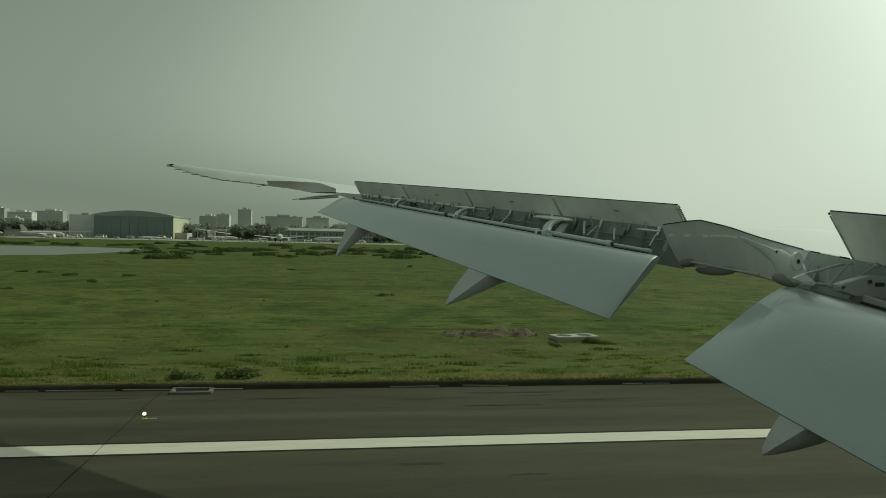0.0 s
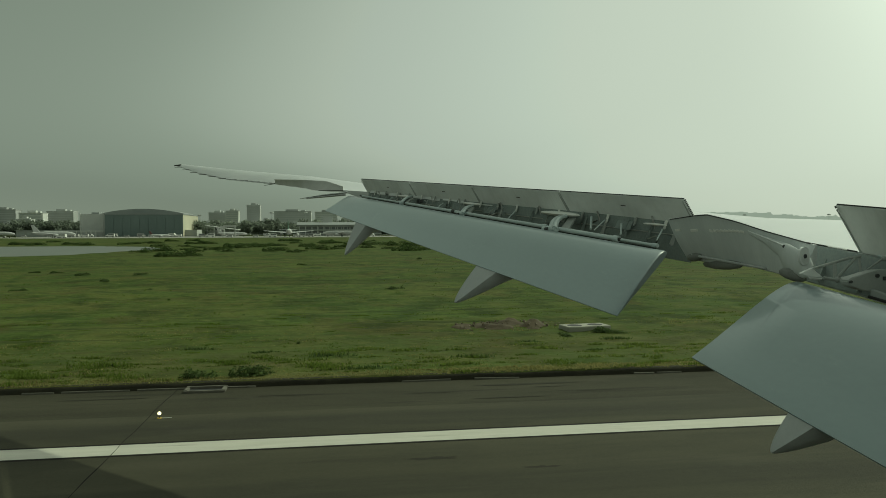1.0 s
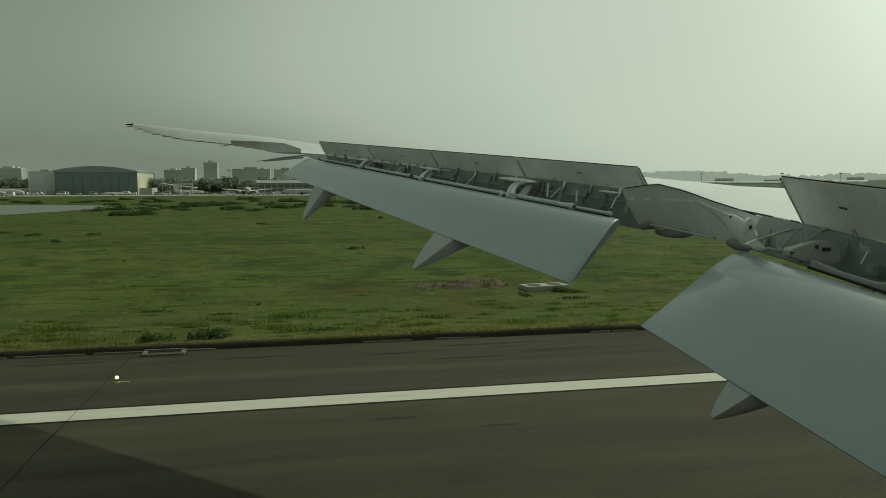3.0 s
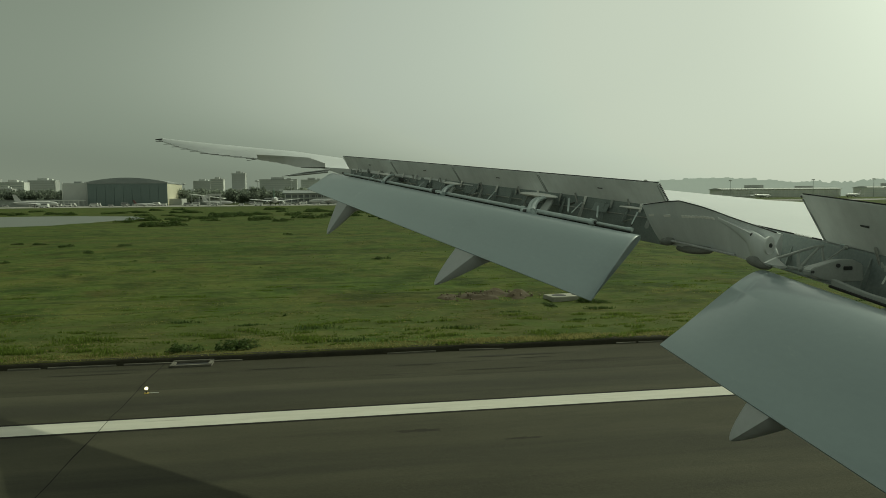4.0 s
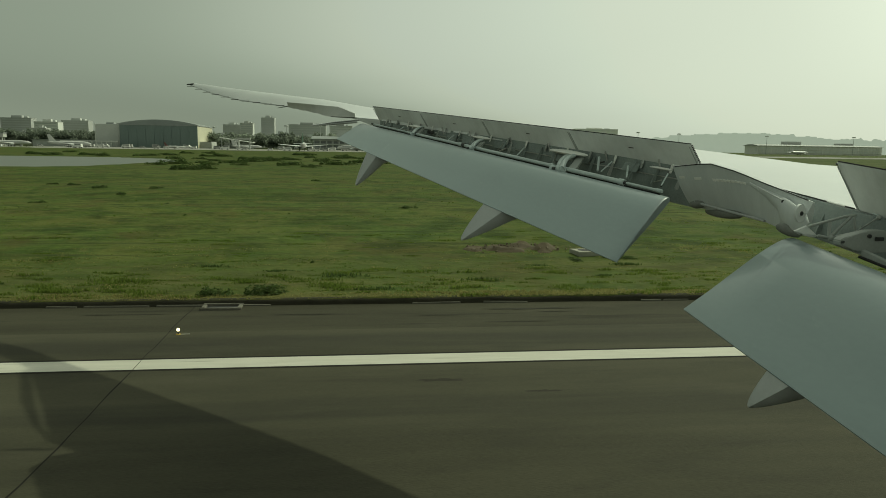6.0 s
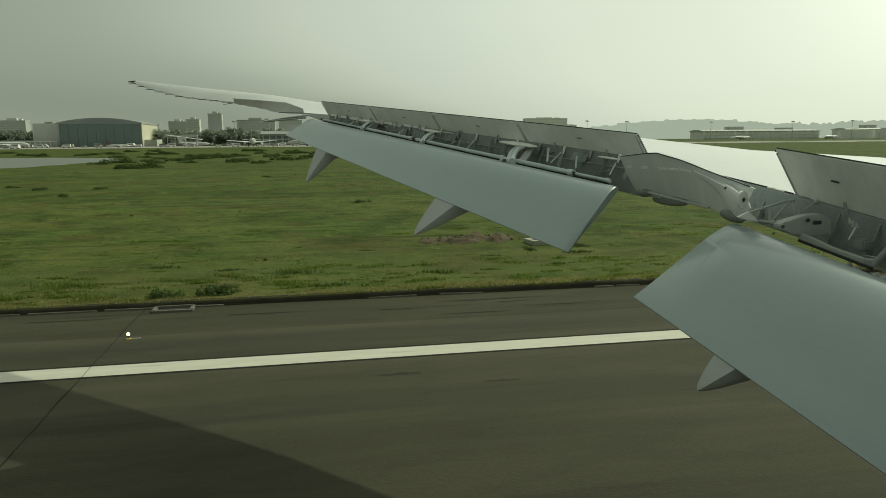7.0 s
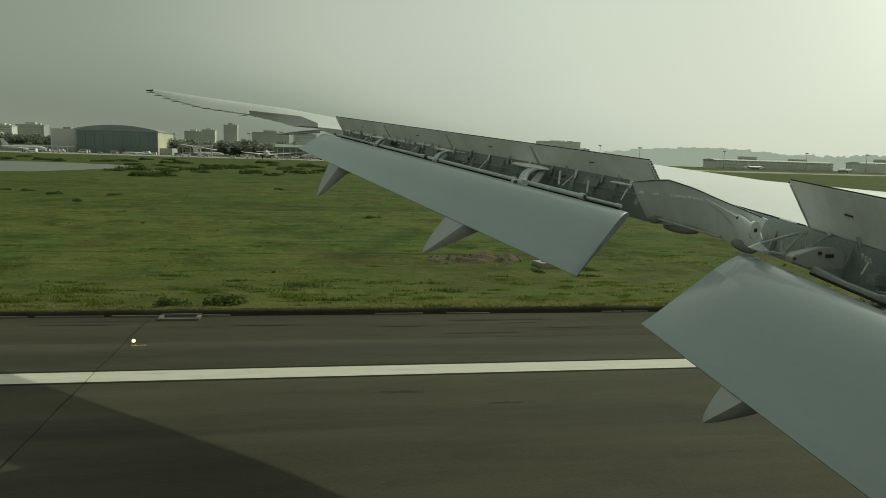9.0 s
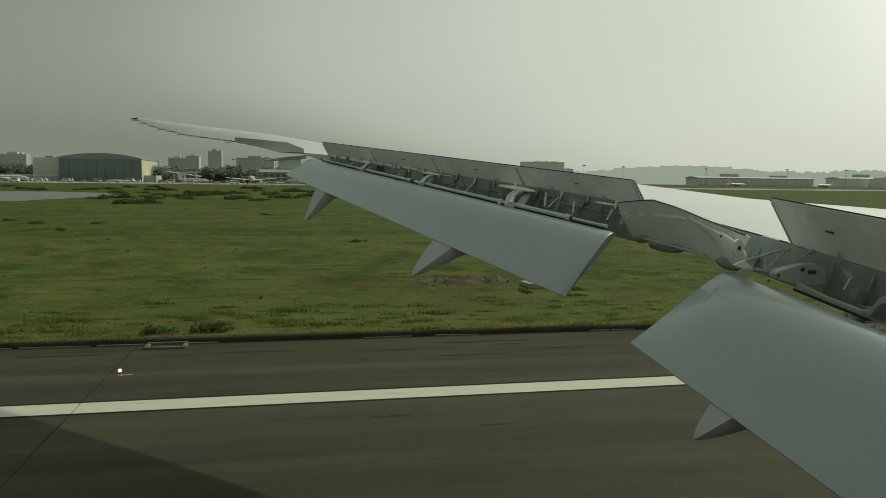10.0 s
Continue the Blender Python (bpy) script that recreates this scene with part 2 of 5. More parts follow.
def layers(m, rows):
    """Lay further colours over a material through stretched noise: stretch, ramp from, ramp to, amount, colour,
    and, if wanted, the two distances from the runway between which it fades out."""
    n, l = m.node_tree.nodes, m.node_tree.links
    b = n["Principled BSDF"]
    base = b.inputs["Base Color"].links[0].from_socket
    tc = n["Texture Coordinate"]
    for i, (stretch, lo, hi, amount, tint, *fade) in enumerate(rows):
        mp = n.new("ShaderNodeMapping")
        mp.inputs["Scale"].default_value = (*stretch, 1)
        mp.inputs["Location"].default_value = (3.7 * i + 1.3, 5.1 * i + 2.2, 0)
        ns = n.new("ShaderNodeTexNoise")
        ns.inputs["Scale"].default_value, ns.inputs["Detail"].default_value, ns.inputs["Roughness"].default_value = 1.0, 7, 0.65
        l.new(tc.outputs["Object"], mp.inputs["Vector"])
        l.new(mp.outputs[0], ns.inputs["Vector"])
        rp = n.new("ShaderNodeValToRGB")
        rp.color_ramp.elements[0].position, rp.color_ramp.elements[1].position = lo, hi
        rp.color_ramp.elements[0].color, rp.color_ramp.elements[1].color = (0, 0, 0, 1), (amount, amount, amount, 1)
        l.new(ns.outputs["Fac"], rp.inputs[0])
        mx = n.new("ShaderNodeMix")
        mx.data_type = "RGBA"
        mx.inputs["B"].default_value = (*tint, 1)
        share = rp.outputs[0]
        if fade:
            axes = n.new("ShaderNodeSeparateXYZ")
            span = n.new("ShaderNodeMapRange")
            span.interpolation_type = "SMOOTHSTEP"
            span.inputs["From Min"].default_value, span.inputs["From Max"].default_value = fade
            span.inputs["To Min"].default_value, span.inputs["To Max"].default_value = 1.0, 0.0
            cut = n.new("ShaderNodeMath")
            cut.operation = "MULTIPLY"
            l.new(tc.outputs["Object"], axes.inputs[0])
            l.new(axes.outputs["Y"], span.inputs["Value"])
            l.new(span.outputs[0], cut.inputs[0])
            l.new(rp.outputs[0], cut.inputs[1])
            share = cut.outputs[0]
        l.new(share, mx.inputs["Factor"])
        l.new(base, mx.inputs["A"])
        base = mx.outputs["Result"]
    l.new(base, b.inputs["Base Color"])
    return m


# grassland: two greens, with straw-coloured and worn streaks that run along the runway
TURF = layers(material("turf", (0.0375, 0.065, 0.0140), (0.0875, 0.123, 0.0285), 0.95, 0, 0.4, 2.6, 1.0, (0.9, 0.8, 1), spread=0.16, spec=0.08, relief=0.09), (
    ((0.008, 0.12), 0.48, 0.60, 0.5, (0.084, 0.086, 0.027)), ((0.006, 0.07), 0.50, 0.62, 0.5, (0.036, 0.060, 0.012)), ((0.06, 0.06), 0.47, 0.66, 0.65, (0.104, 0.116, 0.031)), ((0.02, 0.02), 0.48, 0.62, 0.6, (0.0353, 0.070, 0.010)), ((0.2, 0.16), 0.50, 0.64, 0.65, (0.0744, 0.062, 0.022)),
    ((0.33, 0.27), 0.50, 0.63, 0.75, (0.0251, 0.040, 0.008)), ((0.9, 0.9), 0.58, 0.70, 0.6, (0.1395, 0.140, 0.052)), ((0.75, 0.7), 0.56, 0.68, 0.4, (0.030, 0.046, 0.011)), ((0.26, 0.2), 0.52, 0.66, 0.55, (0.1163, 0.122, 0.036)),
    ((0.012, 0.55), 0.57, 0.63, 0.6, (0.030, 0.042, 0.012)), ((0.02, 0.8), 0.56, 0.66, 0.5, (0.118, 0.112, 0.040)), ((0.05, 1.3), 0.60, 0.66, 0.6, (0.026, 0.036, 0.012)),
    ((0.05, 0.5), 0.36, 0.62, 0.55, (0.122, 0.114, 0.048), 27.0, 42.0)))
# tyre-darkened, dusty and patched tones on the pavement
layers(ASPHALT, (((0.35, 0.9), 0.5, 0.7, 0.4, (0.03420, 0.034, 0.02619)), ((0.02, 0.35), 0.5, 0.66, 0.6, (0.03408, 0.03415, 0.02651)), ((0.10, 0.8), 0.58, 0.72, 0.4, (0.02270, 0.02306, 0.01823)), ((0.15, 0.5), 0.56, 0.74, 0.5, (0.08112, 0.07685, 0.05632))))
layers(SHOULDER, (((0.02, 0.5), 0.5, 0.66, 0.6, (0.02974, 0.02989, 0.02346)), ((0.09, 1.4), 0.58, 0.69, 0.6, (0.01757, 0.01779, 0.01380)), ((0.2, 0.7), 0.56, 0.72, 0.6, (0.07571, 0.07116, 0.05246))))
layers(LINE_PAINT, (((0.4, 4.0), 0.60, 0.72, 0.6, (0.22, 0.21, 0.17)), ((0.05, 14.0), 0.58, 0.66, 0.35, (0.30, 0.29, 0.24))))
# soot and fluid streaks on the undersides of the moving surfaces
layers(UNDER_PAINT, (((0.8, 2.0), 0.56, 0.76, 0.3, (0.55, 0.55, 0.53)), ((3.0, 0.8), 0.62, 0.76, 0.25, (0.6, 0.6, 0.58)), ((0.3, 1.1), 0.47, 0.66, 0.55, (0.56, 0.575, 0.565)), ((0.6, 5.5), 0.52, 0.74, 0.3, (0.50, 0.51, 0.50))))
layers(FLAPERON_PAINT, (((0.8, 4.0), 0.54, 0.72, 0.4, (0.54, 0.57, 0.575)), ((5.0, 1.5), 0.6, 0.72, 0.4, (0.66, 0.66, 0.63))))
layers(FLAP_PAINT, (((0.9, 0.35), 0.52, 0.75, 0.5, (0.186, 0.230, 0.244)), ((6.0, 2.0), 0.62, 0.72, 0.35, (0.325, 0.375, 0.385))))



# ---------------------------------------------------------------- mesh helpers
def thing(name, label, category, group="", at=(0, 0, 0), turn=0.0):
    ob = new(name)
    ob.empty_display_size = 0.2
    ob.matrix_world = pose(*at, 0, 0, turn)
    return tagged(ob, label, category, group)


def finish(bm, name, mat, smooth=0.0):
    bmesh.ops.recalc_face_normals(bm, faces=bm.faces)
    me = bpy.data.meshes.new(name)
    bm.to_mesh(me)
    bm.free()
    me.materials.append(mat)
    if smooth:
        me.shade_smooth()
        me.set_sharp_from_angle(angle=radians(smooth))
    return me


def part(name, bm, mat, parent=None, label="", smooth=0.0):
    ob = new(name, finish(bm, name, mat, smooth))
    ob.parent = parent
    return tagged(ob, label)


def again(name, src, parent):
    ob = new(name, src.data)
    ob.parent = parent
    return ob


def box(bm, lo, hi):
    x0, y0, z0 = lo
    x1, y1, z1 = hi
    v = [bm.verts.new(p) for p in ((x0, y0, z0), (x1, y0, z0), (x1, y1, z0), (x0, y1, z0), (x0, y0, z1), (x1, y0, z1), (x1, y1, z1), (x0, y1, z1))]
    for q in ((0, 3, 2, 1), (4, 5, 6, 7), (0, 1, 5, 4), (1, 2, 6, 5), (2, 3, 7, 6), (3, 0, 4, 7)):
        bm.faces.new([v[i] for i in q])


def bevel_box(bm, lo, hi, w):
    n = len(bm.edges)
    box(bm, lo, hi)
    bm.edges.ensure_lookup_table()
    bmesh.ops.bevel(bm, geom=list(bm.edges)[n:], offset=w, segments=2, affect="EDGES")


def loft(bm, rings, caps=True):
    rows = [[bm.verts.new(p) for p in r] for r in rings]
    k = len(rows[0])
    for a, b in zip(rows, rows[1:]):
        for i in range(k):
            j = (i + 1) % k
            bm.faces.new((a[i], a[j], b[j], b[i]))
    if caps:
        bm.faces.new(rows[0])
        bm.faces.new(rows[-1][::-1])


def rod(bm, a, b, r, r2=None, k=8):
    a, b = Vector(a), Vector(b)
    d = (b - a).normalized()
    u = d.cross(Vector((0.3, 0.2, 1)) if abs(d.z) < 0.9 else Vector((1, 0, 0))).normalized()
    w = d.cross(u)
    r2 = r if r2 is None else r2
    loft(bm, [[p + (u * math.cos(t) + w * math.sin(t)) * q for t in (2 * math.pi * i / k for i in range(k))] for p, q in ((a, r), (b, r2))])


def body(bm, path, k=14):
    """A round-bodied loft along stations (centre, half width, half height)."""
    pts = [Vector(p[0]) for p in path]
    rings = []
    for i, (c, rw, rh) in enumerate(path):
        d = (pts[min(i + 1, len(pts) - 1)] - pts[max(i - 1, 0)]).normalized()
        u = d.cross(Vector((0, 0, 1))).normalized()
        w = u.cross(d)
        rings.append([Vector(c) + u * math.cos(t) * rw + w * math.sin(t) * rh for t in (2 * math.pi * j / k for j in range(k))])
    loft(bm, rings)


PROFILE = ((0.0, 0.0), (0.006, 0.032), (0.03, 0.068), (0.08, 0.10), (0.16, 0.118), (0.3, 0.115), (0.5, 0.088), (0.75, 0.045), (1.0, 0.006),
           (1.0, -0.006), (0.75, -0.012), (0.5, -0.03), (0.25, -0.045), (0.08, -0.045), (0.02, -0.03))


def finer(points, steps):
    """A closed row of points with a smooth curve led through them."""
    out, k = [], len(points)
    for i in range(k):
        a, b, c, d = (Vector(points[(i + j) % k]) for j in (-1, 0, 1, 2))
        if (c - b).length < 0.05 and b.x > 0.9:
            out.append(tuple(b))
            continue
        for j in range(steps):
            s = j / steps
            out.append(tuple(0.5 * (2 * b + (c - a) * s + (2 * a - 5 * b + 4 * c - d) * s * s + (3 * b - a - 3 * c + d) * s ** 3)))
    return out


SMOOTH_PROFILE = finer(PROFILE, 4)


def foil(le, te, thick=1.0, up=Vector((0, 0, 1)), profile=PROFILE):
    """One section from nose to trailing edge, its upper side towards up."""
    le, te = Vector(le), Vector(te)
    c = te - le
    n = (up - c * (up.dot(c) / c.length_squared)).normalized()
    return [le + c * u + n * (t * thick * c.length) for u, t in profile]


def slab(bm, a, b, c, d, t0, t1, steps=6):
    """A tapering panel: hinge edge a-b of thickness t0, free edge d-c of thickness t1, with rounded edges."""
    a, b, c, d = (Vector(p) for p in (a, b, c, d))
    n = (b - a).cross(d - a).normalized()
    rings = []
    for i in range(steps + 1):
        s = i / steps
        h, f = a.lerp(b, s), d.lerp(c, s)
        e = (f - h).normalized()
        rings.append([h + n * t0 / 2, h - e * t0 * 0.4, h - n * t0 / 2, f - n * t1 / 2, f + e * t1 * 0.4, f + n * t1 / 2])
    loft(bm, rings)


# ---------------------------------------------------------------- ground, runway, water
POND_END, POND_NEAR, POND_FAR = -58.0, 152.0, 300.0


def in_pond(x, y):
    """Negative inside the pond."""
    wob = 9 * noise.noise((x * 0.03, y * 0.03, 2.0))
    mid, half_w = (POND_NEAR + POND_FAR) / 2, (POND_FAR - POND_NEAR) / 2
    e = max(0.0, (x - (POND_END - 60)) / 60)
    return abs(y - mid) - half_w * math.sqrt(max(0.0, 1 - min(1, e) ** 2)) + wob if x < POND_END else 20.0


def spaced(lo, hi, step, far, grow):
    v = list(np.arange(lo, hi, step))
    s, p = step, hi
    while p < far:
        v.append(p)
        s *= grow
        p += s
    v.append(far)
    return v


VERGE = 26.2
right = spaced(0, 45, 0.7, 4600, 1.12)
xs = sorted(set([-v for v in right] + right))
ys = [-4500, -1500, -500, -150, -60, VERGE - 0.5, VERGE - 0.04] + spaced(VERGE, 60, 0.4, 4700, 1.045)
verts, faces = [], []
for y in ys:
    for x in xs:
        if y < VERGE - 0.03:
            z = -0.16
        else:
            d = y - VERGE
            z = 0.21 + 0.03 * min(1, d / 1.5) + 0.05 * noise.noise((x * 0.35, y * 0.5, 0)) + 0.09 * min(1, d / 2) * noise.noise((x * 0.45, y * 0.9, 8)) + 0.05 * min(1, d / 2) * noise.noise((x * 1.3, y * 1.7, 4)) + min(1, d / 40) * 0.35 * noise.noise((x * 0.03, y * 0.06, 5))
            s = in_pond(x, y)
            if s < 14:
                z -= 0.9 * min(1, max(0, (14 - s) / 16))
        verts.append((x, y, z))
k = len(xs)
for j in range(len(ys) - 1):
    for i in range(k - 1):
        faces.append((j * k + i, j * k + i + 1, (j + 1) * k + i + 1, (j + 1) * k + i))
me = bpy.data.meshes.new("ground")
me.from_pydata(verts, [], faces)
me.materials.append(TURF)
me.shade_smooth()
ground = tagged(new("ground", me), "wide green airfield grassland with dry streaks beside the runway", "grass", kind="structure")


def strip(name, mat, x0, x1, y0, y1, z0, z1, label, category):
    bm = bmesh.new()
    box(bm, (x0, y0, z0), (x1, y1, z1))
    ob = part(name, bm, mat)
    return tagged(ob, label, category, kind="structure")


LINE_Y = 19.08
strip("runway", ASPHALT, -1500, 1500, -45, 22.45, -0.15, 0.0, "dark worn asphalt runway with faint rubber streaks", "runway")
strip("shoulder", SHOULDER, -1500, 1500, 22.45, VERGE - 0.05, -0.15, -0.006, "brownish asphalt runway shoulder along the grass", "pavement")
strip("edge_line", LINE_PAINT, -1500, 1500, LINE_Y - 0.43, LINE_Y + 0.43, 0.0, 0.004, "broad white painted runway edge line", "road marking")
for side in (-1, 1):
    y = LINE_Y + side * 0.495
    strip("line_border", SEAL, -1500, 1500, y - 0.065, y + 0.065, 0.0, 0.003, "thin dark border of the painted edge line", "road marking")
bm = bmesh.new()
outline = []
for i in range(41):
    a = math.pi * (i / 40 - 0.5)
    outline.append((POND_END - 70 + 78 * math.cos(a), 226 + 88 * math.sin(a), -0.18))
outline += [(-900, 314, -0.18), (-900, 138, -0.18)]
bm.faces.new([bm.verts.new(p) for p in outline])
tagged(part("water", bm, WATER), "still grey pond reflecting the hazy sky", "pond", kind="structure")
strip("apron", APRON, -1500, 1800, 640, 820, 0.0, 0.35, "pale concrete aircraft parking apron", "apron")


# ---------------------------------------------------------------- the airliner that carries the view
TY, TX, TZ = (0.3, 5, 6, 8.5, 16.8, 17.3, 22.4, 24.5, 26, 27.4), (4.8, 4.65, 4.6, 4.27, 0.55, 0.0, -2.0, -3.75, -4.95, -5.98), (4.65, 5.2, 5.33, 5.64, 6.46, 6.52, 7.01, 7.29, 7.6, 7.97)
LY, LX = (0.3, 8.5, 15.9, 24.5, 26, 27.4), (14.5, 10.2, 4.9, -2.4, -4.2, -5.7)
CY, CZ = (0.3, 6, 7, 10, 12, 16.8, 20, 22.4, 24.5, 26, 27.4), (4.92, 5.52, 5.60, 5.74, 5.95, 6.42, 6.86, 7.24, 7.52, 7.78, 8.02)


def hinge(y):
    """The rear edge of the fixed wing top at the span station y."""
    return Vector((np.interp(y, TY, TX), y, np.interp(y, TY, TZ)))


def wing_ring(y):
    t = hinge(y)
    lx, cz = np.interp(y, LY, LX), np.interp(y, CY, CZ)
    chord = lx - t.x
    out = min(1.0, max(0.0, (y - 8) / 16))
    cx = t.x + (0.3 + 0.42 * out) * chord
    droop = 0.55 * (1 - out) + 0.03
    th = np.interp(y, (0.3, 8.5, 16.8, 17.3, 22.4, 24.5, 27.4), (0.55, 0.34, 0.2, 0.04, 0.03, 0.03, 0.02))
    lz = cz - droop
    up = [(t.x, t.z)]
    for s in (0.25, 0.5, 0.75, 1.0):
        up.append((t.x + (cx - t.x) * s, t.z + (cz - t.z) * (1 - (1 - s) ** 1.8)))
    for s in (0.35, 0.7, 0.92):
        up.append((cx + (lx - cx) * s, cz - droop * s ** 2))
    belly = th * 1.6
    low = [(lx, lz - 0.04), (lx - chord * 0.06, lz - 0.04 - belly * 0.35), (lx - chord * 0.35, min(lz, t.z) - belly * 0.8), (t.x + chord * 0.25, t.z - th * 1.25), (t.x, t.z - th)]
    return [Vector((x, y, z)) for x, z in up + low]


airliner = thing("airliner", "pale grey jet airliner with flaps down and spoilers raised", "airplane")
bm = bmesh.new()
loft(bm, [wing_ring(y) for y in (-1.2, 0.3, 2, 4, 5, 6, 7, 8.5, 10, 12, 14, 15.9, 16.8, 17.3, 19, 20.8, 22.4, 23.4, 24.5, 25.2, 26, 26.8, 27.4)])
wing = part("wing", bm, WING_PAINT, airliner, "glossy pale grey wing skin with raked tip", 40)

# spoilers, standing up from the rear edge
OUTER = (16.75, 14.7, 12.65, 10.55, 8.45)
RISE_OUT = Vector((-0.163, -0.01, 0.277))


def skirt(y):
    """How far the lower lip of a spoiler hangs below its hinge, as a share of its height."""
    return 0.24 * min(1.0, max(0.0, (15.5 - y) / 7.0)) if y > 8 else 0.0


def spoiler(y0, y1, rise0, rise1):
    a, b = hinge(y0 - 0.006), hinge(y1 + 0.006)
    lift = Vector((0, 0, 0.012))
    bm = bmesh.new()
    slab(bm, a + lift - rise0 * skirt(y0), b + lift - rise1 * skirt(y1), b + rise1 + lift, a + rise0 + lift, 0.045, 0.016)
    ob = part("spoiler", bm, UNDER_PAINT, airliner, "raised spoiler panel with a streaked grey underside", 30)
    along = (b - a).normalized()
    for s in (0.28, 0.72):
        p = a.lerp(b, s)
        r = rise0.lerp(rise1, s)
        bm = bmesh.new()
        rod(bm, p + Vector((0.02, 0, -0.2)), p + r * 0.14 + Vector((-0.03, 0, 0)), 0.013)
        part("actuator", bm, STEEL, ob, "bare steel actuator rod")
    for s in (0.10, 0.5, 0.91):
        # hinge bracket hanging from the lower lip
        r = rise0.lerp(rise1, s)
        p = a.lerp(b, s) - r * (skirt(y0) + (skirt(y1) - skirt(y0)) * s) + Vector((-0.02, 0, 0.01))
        bm = bmesh.new()
        slab(bm, p - along * 0.03, p + along * 0.03, p + along * 0.018 - r * 0.22, p - along * 0.018 - r * 0.22, 0.022, 0.016, 1)
        part("hinge_bracket", bm, TUBE_PAINT, ob, "pale hinge bracket")
    for p, r, side, lip in ((a, rise0, 1, skirt(y0)), (b, rise1, -1, skirt(y1))):
        # grey strip that paints the shadow wedge down the panel's side
        q = p + lift + along * side * 0.009 + Vector((-0.022, 0, -0.010))
        bm = bmesh.new()
        slab(bm, q - r * lip - along * 0.012, q - r * lip + along * 0.012, q + r * 0.93 + along * 0.004, q + r * 0.93 - along * 0.004, 0.008, 0.006, 1)
        part("joint_shadow", bm, ARM_GREY, ob, "grey strip painted as the joint's shadow")
    for s in (0.53,) if y0 > 8 else (0.28, 0.72):
        p = a.lerp(b, s)
        r = rise0.lerp(rise1, s)
        bm = bmesh.new()
        q = p + r * 0.55 + Vector((-0.018, 0, -0.008))
        w = along * 0.07
        slab(bm, q - w * 0.6, q + w * 0.6, q + w * 0.6 + r * 0.03, q - w * 0.6 + r * 0.03, 0.008, 0.008, 1)
        part("bracket", bm, HYDRAULIC, ob, "small dark fitting")
    bm = bmesh.new()
    up = Vector((-0.004, -0.012, 0.010))
    rod(bm, a + rise0 + lift + up, b + rise1 + lift + up, 0.006, k=6)
    part("edge_outline", bm, RUBBER_AND_SHADE, ob, "thin dark line along the edge")
    return ob


for y0, y1 in zip(OUTER, OUTER[1:]):
    spoiler(y0, y1, RISE_OUT, RISE_OUT)
for y in OUTER[1:-1]:
    bm = bmesh.new()
    p = hinge(y) + RISE_OUT * 0.72 + Vector((-0.012, 0, 0.012))
    rod(bm, p, p + RISE_OUT * 0.27, 0.016, 0.010, 6)
    part("joint_tab", bm, WHITE_SKIN, airliner, "small white tab at a spoiler joint")
RISE_IN = Vector((-0.22, 0.06, 0.42))
RISE_MORE = RISE_IN * 1.14
for y0, y1, r0, r1 in ((6.02, 3.7, RISE_IN, RISE_MORE), (3.66, 0.2, RISE_MORE, RISE_MORE)):
    spoiler(y0, y1, r0, r1)

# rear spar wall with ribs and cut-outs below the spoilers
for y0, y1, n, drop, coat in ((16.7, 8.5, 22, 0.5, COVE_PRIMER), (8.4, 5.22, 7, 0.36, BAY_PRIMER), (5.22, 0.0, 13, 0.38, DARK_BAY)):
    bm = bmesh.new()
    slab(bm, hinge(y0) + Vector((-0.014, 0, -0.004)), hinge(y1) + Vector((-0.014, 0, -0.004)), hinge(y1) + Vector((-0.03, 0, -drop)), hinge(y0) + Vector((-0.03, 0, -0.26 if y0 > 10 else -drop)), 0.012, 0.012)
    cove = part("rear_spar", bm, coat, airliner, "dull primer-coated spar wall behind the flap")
    for i in range(n):
        y = y0 + (y1 - y0) * (i + 0.5) / n
        h = hinge(y)
        bm = bmesh.new()
        deep = 0.2 + 0.012 * (16.7 - y)
        slab(bm, h + Vector((-0.03, -0.01, -0.05)), h + Vector((-0.03, 0.01, -0.05)), h + Vector((-0.03 - deep * 0.3, 0.01, -deep)), h + Vector((-0.03 - deep * 0.3, -0.01, -deep)), 0.02, 0.05, 1)
        part("rib", bm, ARM_GREY if i % 3 == 0 and y0 > 10 else COVE_PRIMER, cove)

# flaps
FLAP_OUT, FLAP_IN = ((0.20, 16.6, 6.33), (-0.41, 15.88, 5.99)), ((3.70, 8.05, 5.28), (2.813, 7.372, 4.629))


def flap(outer, inner, label, thick, steps=10):
    bm = bmesh.new()
    rings = []
    # the ends are rounded off over the last few centimetres
    for s, full in [(0.0, 0.82), (0.0012, 0.93), (0.003, 1.0)] + [(i / steps, 1.0) for i in range(1, steps)] + [(0.997, 1.0), (0.9988, 0.93), (1.0, 0.82)]:
        le, te = (Vector(outer[j]).lerp(Vector(inner[j]), s) for j in (0, 1))
        rings.append(foil(le, te, thick * full, profile=SMOOTH_PROFILE))
    loft(bm, rings)
    return part("flap", bm, FLAP_PAINT, airliner, label, 35)


flap(FLAP_OUT, FLAP_IN, "smooth blue-grey outer flap, fully lowered", 0.55)
IFLAP_OUT, IFLAP_IN = ((3.98, 5.95, 5.04), (2.874, 5.87, 4.448)), ((3.694, -0.2, 4.493), (2.887, -0.2, 3.815))
flap(IFLAP_OUT, IFLAP_IN, "large blue-grey inner flap, fully lowered", 0.8)

# flap drive tube along the nose of the outer flap, in lengths between couplings
def on_nose(y, dx=0.07, dz=0.05):
    """A point above the nose of the outer flap at the span station y."""
    k = (16.6 - y) / (16.6 - 8.05)
    return Vector(FLAP_OUT[0]).lerp(Vector(FLAP_IN[0]), k) + Vector((dx, 0, dz))


